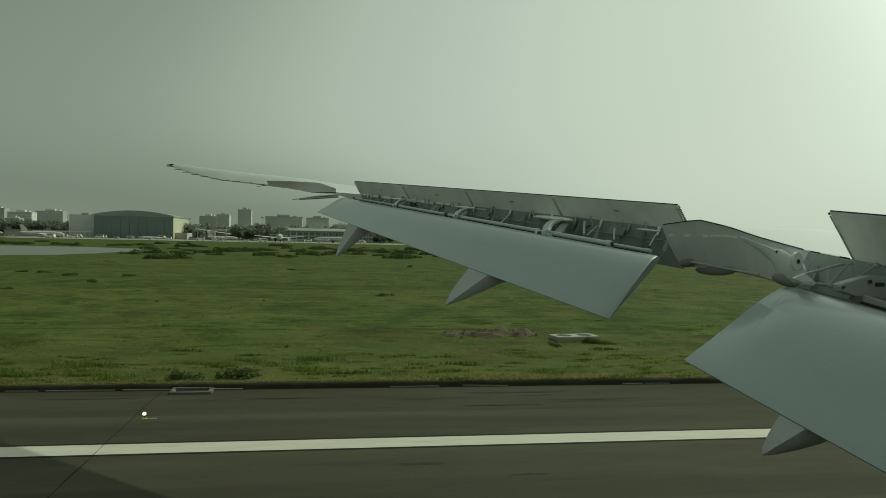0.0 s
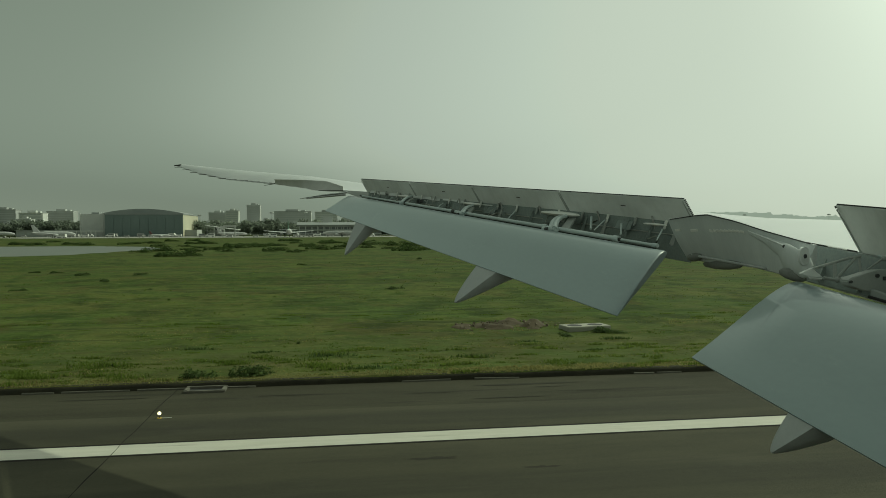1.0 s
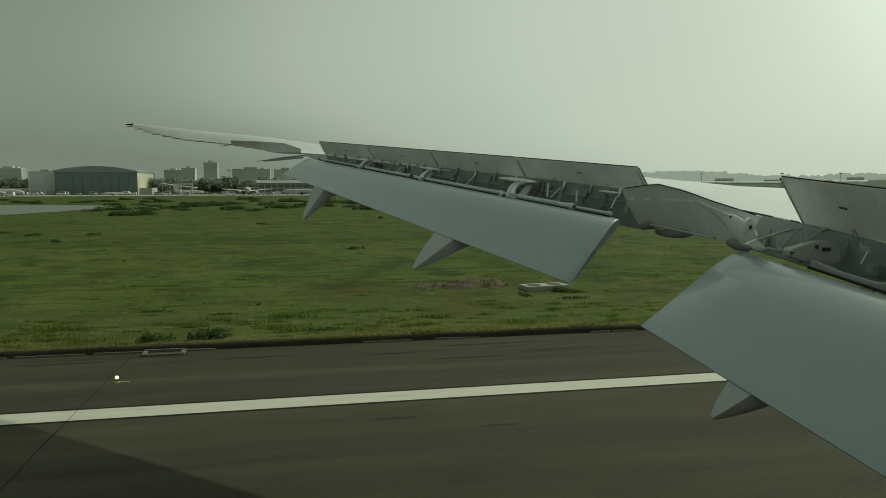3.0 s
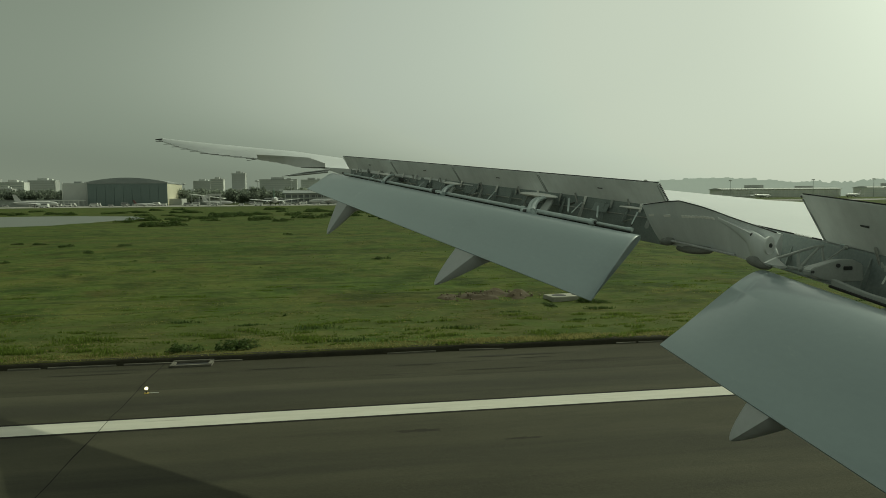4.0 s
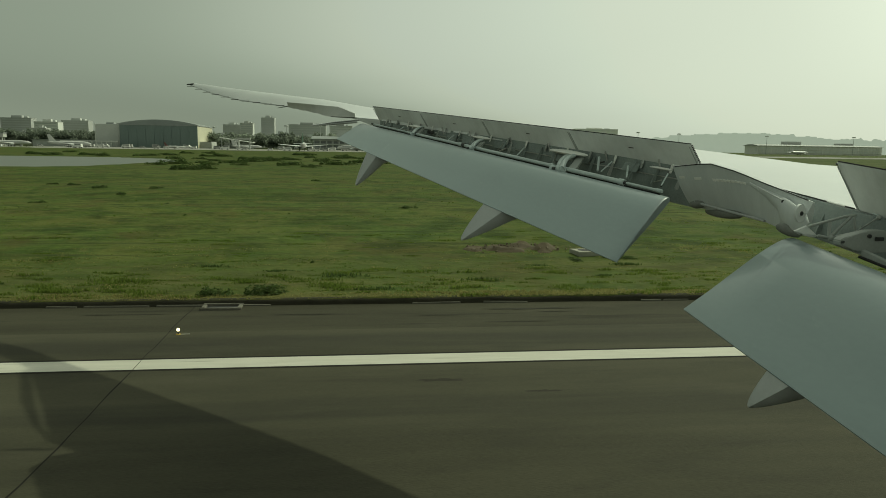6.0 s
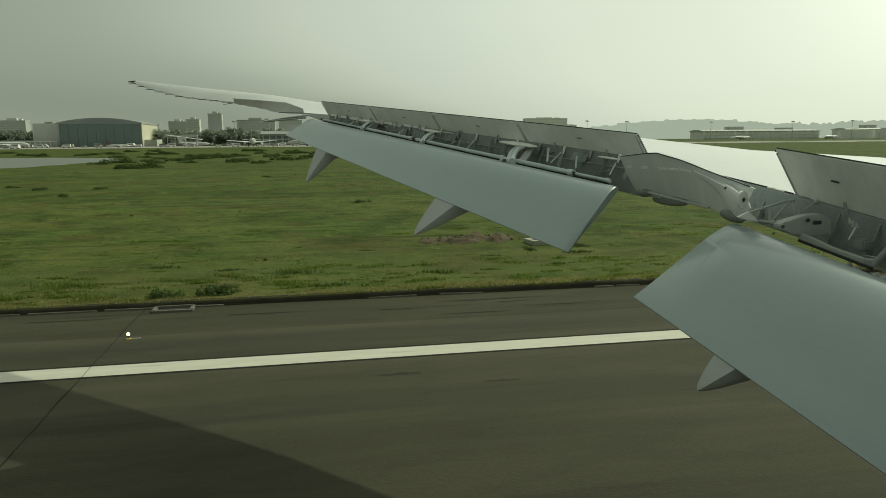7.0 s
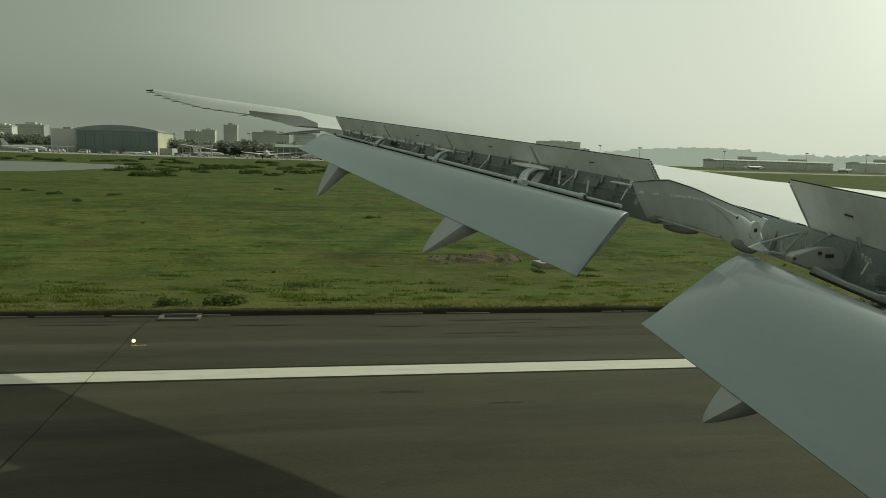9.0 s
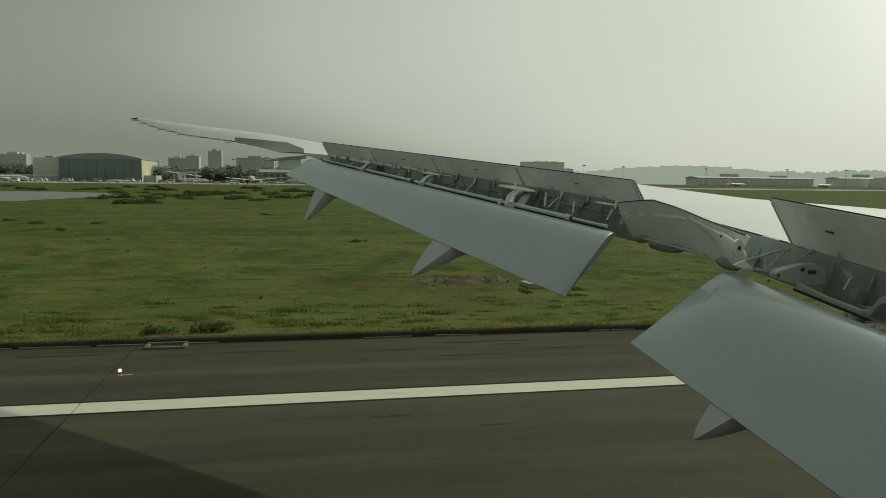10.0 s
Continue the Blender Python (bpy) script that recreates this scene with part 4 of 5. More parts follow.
# fuselage side behind the window and the wheels below
bm = bmesh.new()
body(bm, [((-26, -3.1, 6.6), 0.6, 0.6), ((-18, -3.1, 5.7), 2.1, 2.1), ((-10, -3.1, 5.3), 2.85, 2.9), ((10, -3.1, 5.3), 2.85, 2.9), ((24, -3.1, 5.2), 2.8, 2.9), ((30, -3.1, 4.6), 1.6, 1.7), ((32, -3.1, 4.3), 0.3, 0.3)], 28)
part("fuselage", bm, FUSELAGE_PAINT, airliner, "plain white fuselage barrel", 40)
for y in (1.6, -7.8):
    bm = bmesh.new()
    rod(bm, (6.2, y, 4.6), (6.2, y, 0.7), 0.22, k=12)
    gear = part("landing_gear", bm, STEEL, airliner, "main landing gear leg")
    for dx in (-0.75, 0.75):
        for dy in (-0.55, 0.55):
            bm = bmesh.new()
            rod(bm, (6.2 + dx, y + dy - 0.22, 0.66), (6.2 + dx, y + dy + 0.22, 0.66), 0.66, k=24)
            part("wheel", bm, RUBBER_AND_SHADE, gear)

# ---------------------------------------------------------------- runway details
SEAM_X = -5.75
for i, (x, y0, y1) in enumerate(((SEAM_X, -20, VERGE - 0.1), (SEAM_X + 60, -20, VERGE - 0.1), (SEAM_X - 60, -20, VERGE - 0.1))):
    bm = bmesh.new()
    n = 60
    left, rite = [], []
    for j in range(n + 1):
        y = y0 + (y1 - y0) * j / n
        dx = 0.07 * noise.noise((y * 0.8, x, 3)) + 0.12 * noise.noise((y * 0.15, x, 7))
        w = 0.016 + 0.014 * noise.noise((y * 1.7, x, 9))
        left.append(bm.verts.new((x + dx - w, y, 0.0065)))
        rite.append(bm.verts.new((x + dx + w, y, 0.0065)))
    for j in range(n):
        bm.faces.new((left[j], rite[j], rite[j + 1], left[j + 1]))
    tagged(part("pavement_seam", bm, SEAL), "dark tarred crack across the pavement", "joint", kind="structure")


def ragged_patch(name, mat, cx, cy, lx, ly, z, label):
    bm = bmesh.new()
    n = 36
    ring = []
    for j in range(n):
        a = 2 * math.pi * j / n
        r = 1 + 0.7 * noise.noise((math.cos(a) * 2.5 + cx, math.sin(a) * 2.5 + cy, 1))
        ring.append(bm.verts.new((cx + lx * r * math.cos(a), cy + ly * r * math.sin(a), z)))
    bm.faces.new(ring)
    return tagged(part(name, bm, mat), label, "stain", kind="structure")


SKID = material("rubber_streak", (0.024, 0.0228, 0.0170), (0.046, 0.0440, 0.0325), 0.9, 0, 0.6, 50, 0.4, (0.3, 2, 1), spec=0.15)
for cx, cy, lx, ly in ((6.5, 25.0, 1.8, 0.10), (3, 24.2, 0.9, 0.06), (7.4, 24.5, 0.7, 0.05), (5.6, 23.1, 1.4, 0.05), (-1.6, 24.6, 1.1, 0.06), (-7.8, 24.9, 1.6, 0.07), (8.9, 23.7, 0.8, 0.05), (2.2, 17.2, 0.6, 0.10), (4.6, 16.2, 0.4, 0.07)):
    ragged_patch("rubber_mark", SKID, cx, cy, lx, ly, 0.0035, "dark rubber streak on the asphalt")


def edge_light(x, y):
    t = thing("runway_edge_light", "lit white runway edge light on an orange base", "airfield light", "runway edge lights", (x, y, -0.006))
    t.scale = (0.46, 0.46, 0.46)
    bm = bmesh.new()
    rod(bm, (0, 0, 0), (0, 0, 0.05), 0.17, 0.15, 16)
    part("base", bm, YELLOW, t, "worn orange base plate", 40)
    bm = bmesh.new()
    rod(bm, (0, 0, 0.05), (0, 0, 0.2), 0.05, 0.045, 12)
    rod(bm, (0, 0, 0.2), (0, 0, 0.24), 0.1, 0.1, 14)
    part("stem", bm, HYDRAULIC, t, smooth=40)
    bm = bmesh.new()
    bmesh.ops.create_uvsphere(bm, u_segments=14, v_segments=10, radius=0.115, matrix=Matrix.Translation((0, 0, 0.33)))
    part("lamp_dome", bm, LAMP, t, "glowing glass dome", 60)
    bm = bmesh.new()
    rod(bm, (0.12, 0.02, 0.02), (0.75, 0.05, 0.02), 0.018, k=6)
    part("cable", bm, MARKING, t, "short pale cable conduit")
    return t


for k in (-1, 0, 1):
    edge_light(-5.43 + 60 * k, 22.15)

# concrete kerb stones lying along the verge, with a drain inlet
random.seed(4)
x = -16.0
while x < 24:
    ln = random.uniform(0.7, 2.6)
    if random.random() < 0.5:
        bm = bmesh.new()
        bevel_box(bm, (-ln / 2, -0.045, -0.05), (ln / 2, 0.045, 0.028), 0.012)
        ob = part("kerb_stone", bm, CONCRETE)
        ob.matrix_world = pose(x + ln / 2, VERGE - 0.12, 0.02, random.uniform(-6, 6), random.uniform(-1, 1), random.uniform(-1.5, 1.5))
        tagged(ob, "half-buried worn concrete kerb stone beside grass", "kerb", "kerb stones along the verge")
    x += ln + random.uniform(0.0, 0.3)

drain = thing("drain_inlet", "rectangular concrete drain inlet with a dark opening", "drain", at=(-4.75, 25.75, 0.0))
for i, (lo, hi) in enumerate((((-0.7, -0.35, -0.05), (0.7, -0.25, 0.07)), ((-0.7, 0.25, -0.05), (0.7, 0.35, 0.1)), ((-0.7, -0.247, -0.05), (-0.56, 0.247, 0.08)), ((0.56, -0.247, -0.05), (0.7, 0.247, 0.08)))):
    bm = bmesh.new()
    bevel_box(bm, lo, hi, 0.015)
    part("rim", bm, CONCRETE, drain)
# no hole is cut: a black sheet paints the shaded depth
bm = bmesh.new()
box(bm, (-0.555, -0.245, -0.03), (0.555, 0.245, 0.012))
part("opening", bm, RUBBER_AND_SHADE, drain, "black sheet painted as the drain's dark depth")

cover = thing("manhole_slab", "pale concrete slab with two round manhole openings in grass", "manhole", at=(12.9, 36.6, 0.18), turn=8)
bm = bmesh.new()
bevel_box(bm, (-1.25, -0.6, -0.1), (1.25, 0.6, 0.30), 0.03)
part("slab", bm, PALE_SLAB, cover)
for dx in (-0.6, 0.6):
    # black disc in place of the shade inside the manhole
    bm = bmesh.new()
    rod(bm, (dx, 0, 0.28), (dx, 0, 0.306), 0.40, k=20)
    part("opening", bm, RUBBER_AND_SHADE, cover, "black disc painted as the hole's dark depth")

# heap of reddish spoil with broken stones, left in the grass
heap = thing("spoil_heap", "low heap of reddish earth and broken stones in grass", "earth heap", at=(9.0, 38.6, 0.22))
bm = bmesh.new()
n, mm = 48, 26
grid = []
for j in range(mm + 1):
    for i in range(n + 1):
        u, v = i / n * 2 - 1, j / mm * 2 - 1
        q = max(0, 1 - u * u - v * v)
        x, y = u * 3.4, v * 1.7
        grid.append(bm.verts.new((x, y, -0.16 + 0.50 * q ** 0.5 * (0.7 + 0.9 * noise.noise((x * 0.9, y * 0.9, 4))) + 0.09 * noise.noise((x * 4, y * 4, 1)))))
for j in range(mm):
    for i in range(n):
        a = j * (n + 1) + i
        bm.faces.new((grid[a], grid[a + 1], grid[a + n + 2], grid[a + n + 1]))
part("mound", bm, EARTH, heap, "", 60)
r = random.Random(12)
bm = bmesh.new()
for _ in range(90):
    u, v = r.uniform(-1, 1), r.uniform(-1, 1)
    q = max(0, 1 - u * u - v * v)
    c = Vector((u * 3.6, v * 1.8, -0.10 + 0.36 * q ** 0.5))
    e = r.uniform(0.04, 0.11)
    bmesh.ops.create_cube(bm, size=e, matrix=Matrix.Translation(c) @ Euler((r.uniform(0, 3), r.uniform(0, 3), r.uniform(0, 3))).to_matrix().to_4x4() @ Matrix.Diagonal((1.0, r.uniform(0.6, 1.4), r.uniform(0.5, 0.9), 1)))
tagged(part("rubble", bm, RUBBLE, heap, "broken brick and stone pieces"), kind="stuff")

# ragged earthen lip where the turf ends above the pavement
vs, fs = [], []
n = 900
for i in range(n + 1):
    x = -60 + 0.16 * i
    w = 0.05 * noise.noise((x * 0.9, 2, 0)) + 0.03 * noise.noise((x * 4.1, 6, 0))
    t = 0.05 * noise.noise((x * 0.5, 9, 0)) + 0.02 * noise.noise((x * 3.3, 1, 0))
    vs += [(x, VERGE - 0.10 + w * 0.8, -0.02), (x, VERGE - 0.055 + w * 0.6, 0.09 + t), (x, VERGE - 0.02 + w * 0.3, 0.19 + t), (x, VERGE + 0.16 + w, 0.225 + t * 0.3)]
    if i:
        k = 4 * i
        fs += [(k - 4 + j, k + j, k + j + 1, k - 3 + j) for j in range(3)]
me = bpy.data.meshes.new("earth_lip")
me.from_pydata(vs, [], fs)
me.materials.append(SOIL)
me.shade_smooth()
tagged(new("earth_lip", me), "dark ragged earthen lip below the verge grass", "earth bank", kind="structure")

# ---------------------------------------------------------------- grass and weeds
rng = np.random.default_rng(7)


def ground_z(x, y):
    d = y - VERGE
    return 0.21 + 0.03 * min(1, d / 1.5) + 0.05 * noise.noise((x * 0.35, y * 0.5, 0)) + 0.09 * min(1, d / 2) * noise.noise((x * 0.45, y * 0.9, 8)) + 0.05 * min(1, d / 2) * noise.noise((x * 1.3, y * 1.7, 4)) + min(1, d / 40) * 0.35 * noise.noise((x * 0.03, y * 0.06, 5))


def sward(name, y0, y1, per_m2, height, width, blades, label, x0=-0.55, x1=0.95, lush=0.0, mat=BLADE, reach=0.35):
    """Tufts of bent blades, thicker and taller where the noise says so."""
    vs, fs = [], []
    area = 0.5 * (y1 - y0) * ((x1 - x0) * (y0 + y1) + 12)
    for _ in range(int(area * per_m2)):
        y = math.sqrt(rng.uniform(y0 * y0, y1 * y1))
        x = rng.uniform(x0 * y - 4, x1 * y + 4)
        g = noise.noise((x * 0.16, y * 0.4, 11)) + 0.6 * noise.noise((x * 0.7, y * 1.1, 3))
        if g + lush < rng.uniform(-0.75, 0.35):
            continue
        if in_pond(x, y) < 4:
            continue
        z = ground_z(x, y) - 0.02
        hh = height * (0.65 + 0.6 * max(-0.3, g)) * rng.uniform(0.6, 1.25)
        for _b in range(blades):
            a, b = rng.uniform(0, 2 * math.pi), rng.uniform(0, 2 * math.pi)
            r = rng.uniform(0, reach) * hh + 0.02
            px, py = x + r * math.cos(a) * (1.0 if reach < 1 else 4.0), y + r * math.sin(a)
            h = hh * rng.uniform(0.5, 1.1)
            w = width * rng.uniform(0.6, 1.3)
            lx, ly = rng.uniform(-0.5, 0.5) * h, rng.uniform(-0.5, 0.5) * h
            k = len(vs)
            cx, cy = math.cos(b) * w, math.sin(b) * w
            vs += [(px - cx, py - cy, z), (px + cx, py + cy, z), (px + cx * 0.6 + lx * 0.4, py + cy * 0.6 + ly * 0.4, z + h * 0.6), (px - cx * 0.6 + lx * 0.4, py - cy * 0.6 + ly * 0.4, z + h * 0.6), (px + lx, py + ly, z + h)]
            fs += [(k, k + 1, k + 2, k + 3), (k + 3, k + 2, k + 4)]
    me = bpy.data.meshes.new(name)
    me.from_pydata(vs, [], fs)
    me.materials.append(mat)
    return tagged(new(name, me), label, "grass", kind="stuff")


sward("verge_grass", VERGE + 0.02, VERGE + 0.9, 130, 0.11, 0.016, 7, "ragged fringe of dry long grass at the pavement edge", lush=0.6, mat=DRY_BLADE)
sward("grass_clumps", VERGE + 0.9, 46, 0.22, 0.13, 0.022, 110, "low spreading clumps of longer grass", lush=-0.05, reach=1.9)
sward("verge_clumps", VERGE + 0.15, VERGE + 5.5, 1.3, 0.21, 0.022, 70, "scattered taller grass clumps near the verge", lush=-0.1, reach=1.0)
sward("verge_weeds", VERGE + 0.4, VERGE + 7, 0.07, 0.24, 0.03, 110, "soft darker weed clumps near the verge", lush=-0.15, mat=LEAF, reach=1.2)
sward("near_grass", VERGE + 0.9, 36, 30, 0.065, 0.016, 6, "rough green grass tufts near the runway", lush=0.1)
sward("dry_clumps", VERGE + 0.8, 40, 2.4, 0.07, 0.03, 16, "pale dry grass clumps among the green", lush=-0.15, mat=DRY_BLADE, reach=2.5)
sward("dark_weeds", VERGE + 1.0, 60, 0.01, 0.2, 0.04, 14, "scattered darker weeds in the grass", lush=-0.3, mat=LEAF)
sward("field_grass", 36, 62, 3.5, 0.07, 0.03, 5, "uneven green field grass")
sward("far_grass", 62, 130, 0.25, 0.10, 0.07, 5, "distant tufts of rough grass")


def leafy(bm, centre, rx, ry, rz, n, size, r):
    for _ in range(n):
        d = Vector((r.gauss(0, 1), r.gauss(0, 1), abs(r.gauss(0, 1)) * 0.9 + 0.02)).normalized()
        q = r.uniform(0.45, 1.0) ** 0.6
        p = Vector(centre) + Vector((d.x * rx * q, d.y * ry * q, d.z * rz * q))
        u = Vector((r.gauss(0, 1), r.gauss(0, 1), r.gauss(0, 1))).normalized()
        w = u.cross(Vector((r.gauss(0, 1), r.gauss(0, 1), r.gauss(0, 1)))).normalized()
        s = size * r.uniform(0.6, 1.4)
        bm.faces.new([bm.verts.new(p + v) for v in (-u * s, w * s * 0.6, u * s, -w * s * 0.6)])


def shrub(seed):
    r = random.Random(seed)
    t = thing("shrub", "low dark green shrub in open grass", "shrub", "shrubs in the field")
    bm = bmesh.new()
    for _ in range(r.randint(5, 8)):
        a, q = r.uniform(0, 6.28), r.uniform(0.1, 0.6)
        leafy(bm, (math.cos(a) * q * 1.4, math.sin(a) * q * 0.7, 0.0), r.uniform(0.35, 0.6), r.uniform(0.3, 0.5), r.uniform(0.4, 0.85), 130, 0.07, r)
    part("foliage", bm, LEAF, t)
    for _ in range(5):
        bm = bmesh.new()
        a = r.uniform(0, 6.28)
        rod(bm, (0, 0, -0.1), (math.cos(a) * 0.6, math.sin(a) * 0.35, 0.55), 0.02, 0.008, 5)
        part("stem", bm, BARK, t)
    return t


r = random.Random(21)
kinds = [shrub(s) for s in (1, 2, 3)]
spots = [(-3.3, 27.2, 0.6), (-5.2, 27.1, 0.5), (13.6, 35.2, 0.7), (11.2, 34.5, 0.5)]
while len(spots) < 14:
    y = r.uniform(50, 130)
    spots.append((r.uniform(-0.42, 0.3) * y, y, r.uniform(0.4, 0.9)))
while len(spots) < 150:
    y = r.uniform(190, 330) if len(spots) < 95 else r.uniform(150, 420)
    x = r.uniform(-0.55, 0.36) * y
    if in_pond(x, y) > 6:
        spots.append((x, y, r.uniform(0.8, 2.2)))
for i, (x, y, s) in enumerate(spots):
    src = kinds[i % 3]
    m = Matrix.Translation((x, y, ground_z(x, y) - 0.03)) @ Matrix.Rotation(r.uniform(0, 6.28) if y < 140 else r.uniform(-0.3, 0.3), 4, "Z") @ Matrix.Diagonal((s * (1.5 if y < 140 else 2.4), s, s * (1.0 if y < 28 else 0.6 if y < 140 else 0.95), 1))
    if i < 3:
        src.matrix_world = m
    else:
        c = copy_thing(src, Matrix.Identity(4))
        c.matrix_basis = m

# ---------------------------------------------------------------- hangar, terminal and other buildings
def solid(name, mat, parent, lo, hi, label="", smooth=0):
    bm = bmesh.new()
    box(bm, lo, hi)
    return part(name, bm, mat, parent, label)


def hangar():
    t = thing("hangar", "large dark teal hangar with a cream end wall and curved roof", "hangar", at=(-256, 830, 0.3))
    w, d, h = 83.0, 85.0, 24.5
    solid("front_wall", HAZED_TEAL, t, (0, 0, 0), (w, 0.6, h), "dark teal corrugated door wall")
    solid("end_wall", CREAM_SHEET, t, (w - 0.6, 0.6, 0), (w, d, h), "cream sheet end wall")
    solid("end_wall", HAZED_TEAL, t, (0, 0.6, 0), (0.6, d, h))
    solid("back_wall", HAZED_TEAL, t, (0.6, d - 0.6, 0), (w - 0.6, d, h))
    for i in range(9):
        x = w * (i + 0.5) / 9
        solid("door_leaf", HAZED_TEAL, t, (x - w / 18 + 0.25, -0.35, 0.2), (x + w / 18 - 0.25, -0.003, h - 4))
    solid("parapet", ROOF_SHEET, t, (-0.5, -0.5, h + 0.003), (w + 0.5, d + 0.5, h + 1.2))
    bm = bmesh.new()
    rings = []
    for yy in (22.0, d - 2.0):
        ring = [Vector((-12 + (w + 10) * s / 16, yy, h + 1.2 + 6.0 * math.sin(math.pi * s / 16) ** 0.8)) for s in range(17)]
        rings.append(ring + [Vector((w - 2, yy, h + 1.0)), Vector((-12, yy, h + 1.0))])
    loft(bm, rings)
    part("roof", bm, ROOF_SHEET, t, "grey vaulted sheet roof", 30)
    solid("annex", GREY_WALL, t, (-27, 5, 0), (-0.004, 60, h + 0.8), "tall pale side annex")
    for x in (-27.4, -0.8):
        solid("corner_post", PALE_WALL, t, (x, 4.2, 0), (x + 0.8, 4.99, h + 1.4))
    solid("low_wing", GREY_WALL, t, (-96, 12, 0), (-27.01, 40, 7.0), "low grey workshop wing")
    solid("canopy", ROOF_SHEET, t, (-97, 11, 7.003), (-26.9, 41, 7.7))
    for i in range(9):
        solid("window", HAZED_CITY_GLASS, t, (-92 + i * 7.2, 11.8, 2.2), (-88 + i * 7.2, 11.997, 5.2))
    solid("vent_box", ROOF_SHEET, t, (-20, 20, h + 0.803), (-12, 30, h + 3.0))
    solid("annex", PALE_WALL, t, (w + 0.004, 10, 0), (w + 13, 40, 7.5))
    for i in range(12):
        solid("porch_post", PALE_WALL, t, (-58 + i * 5, -6, 0), (-57.2 + i * 5, -5.2, 6))
    solid("porch_roof", PALE_WALL, t, (-60, -7, 6.003), (-1, -3, 6.8))
    solid("gate_mast", STEEL, t, (-1.6, -1.4, 0), (-1.0, -0.8, h + 2))
    return t


hangar()


def terminal(x0, y0, length, depth, height, glass=GLASS_DARK, top=JET_WHITE, skin=PALE_WALL):
    t = thing("terminal", "long white terminal building with glazed bands and a vaulted roof", "terminal building", at=(x0, y0, 0.3))
    solid("wall", skin, t, (0, 0.5, 0), (length, depth, height), "pale rendered wall")
    for f in range(2):
        z = height * (0.22 + 0.36 * f)
        solid("floor_slab", skin, t, (-1, -1.4, z - 1.0), (length + 1, 0.49, z - 0.2), "projecting gallery slab")
        n = int(length / 7)
        for i in range(n):
            a = length * i / n
            solid("window", glass, t, (a + 0.6, 0.2, z), (a + length / n - 0.6, 0.497, z + height * 0.22), "dark window")
    for i in range(int(length / 7) + 1):
        solid("column", skin, t, (i * 7.0 - 0.35, -1.3, 0), (i * 7.0 + 0.35, -0.7, height - 0.01))
    bm = bmesh.new()
    rings = []
    for xx in (-3, length + 3):
        ring = [Vector((xx, -1.8 + (depth + 3.6) * s / 10, height + 3.2 * math.sin(math.pi * s / 10))) for s in range(11)]
        rings.append(ring + [Vector((xx, depth + 1.8, height - 0.9)), Vector((xx, -1.8, height - 0.9))])
    loft(bm, rings)
    part("roof", bm, top, t, "pale vaulted roof", 30)
    solid("roof_house", GREY_WALL, t, (length * 0.28, depth * 0.5, height + 2), (length * 0.40, depth * 0.9, height + 11))
    solid("roof_house", GREY_WALL, t, (length * 0.72, depth * 0.5, height + 2), (length * 0.83, depth * 0.9, height + 8))
    return t


terminal(-46, 850, 96, 30, 13.0, top=ROOF_SHEET, skin=GREY_WALL)


def shed():
    t = thing("apron_shed", "open grey shed with a sloping pale roof", "shed", at=(-148, 822, 0.3))
    bm = bmesh.new()
    loft(bm, [[Vector((0, y, 12.5)), Vector((36, y, 7.5)), Vector((36, y, 6.9)), Vector((0, y, 11.8))] for y in (-1, 22)])
    part("roof", bm, PALE_WALL, t, "pale sloping sheet roof")
    solid("wall", GREY_WALL, t, (2, 18, 0), (34, 20, 7.2))
    for i in range(5):
        solid("post", GREY_WALL, t, (2 + i * 8, 0, 0), (2.6 + i * 8, 0.6, 11.6 - i * 1.12))
    return t


shed()


def elevated_tank(x, y):
    t = thing("water_tower", "small white water tank on four concrete legs", "water tower", at=(x, y, 0.3))
    for dx in (-2.6, 2.6):
        for dy in (-2.6, 2.6):
            bm = bmesh.new()
            rod(bm, (dx, dy, 0), (dx * 0.85, dy * 0.85, 9.0), 0.6, 0.5, 8)
            part("leg", bm, PALE_WALL, t)
    bm = bmesh.new()
    bevel_box(bm, (-4.2, -4.2, 9.003), (4.2, 4.2, 13.2), 0.4)
    part("tank", bm, PALE_WALL, t, "pale square tank")
    bm = bmesh.new()
    bevel_box(bm, (-4.8, -4.8, 13.203), (4.8, 4.8, 13.9), 0.15)
    part("lid", bm, ROOF_SHEET, t)
    return t


elevated_tank(-372, 815)


def gantry(x, y):
    t = thing("passenger_bridge", "white docking frame standing on the apron", "gantry", at=(x, y, 0.35))
    for dx in (-5, 5):
        solid("leg", PALE_WALL, t, (dx - 0.6, -0.6, 0), (dx + 0.6, 0.6, 9.5))
    solid("beam", PALE_WALL, t, (-6, -0.9, 9.503), (6, 0.9, 11.5))
    solid("cabin", JET_WHITE, t, (-8.5, -1.6, 7.0), (-5.61, 1.6, 10.6))
    return t


gantry(-104, 705)


def block(x, y, w, d, h, mat, label, floors=0):
    t = thing("building", label, "building", "city buildings", (x, y, 0))
    solid("wall", mat, t, (-w / 2, 0, 0), (w / 2, d, h))
    solid("parapet", mat, t, (-w / 2 - 0.3, -0.3, h + 0.003), (w / 2 + 0.3, d + 0.3, h + 1.0))
    solid("stair_house", mat, t, (-w * 0.2, d * 0.3, h + 1.003), (w * 0.15, d * 0.7, h + 4.5))
    solid("water_tank", GREY_WALL, t, (w * 0.22, d * 0.3, h + 1.003), (w * 0.34, d * 0.6, h + 3.2))
    floors = floors or max(2, int(h / 3.6))
    for f in range(floors):
        z = h * (f + 0.35) / floors
        solid("window", HAZED_GLASS if mat is HAZED_WALL else HAZED_CITY_GLASS, t, (-w * 0.44, -0.14, z), (w * 0.44, -0.004, z + h / floors * 0.42))
    return t


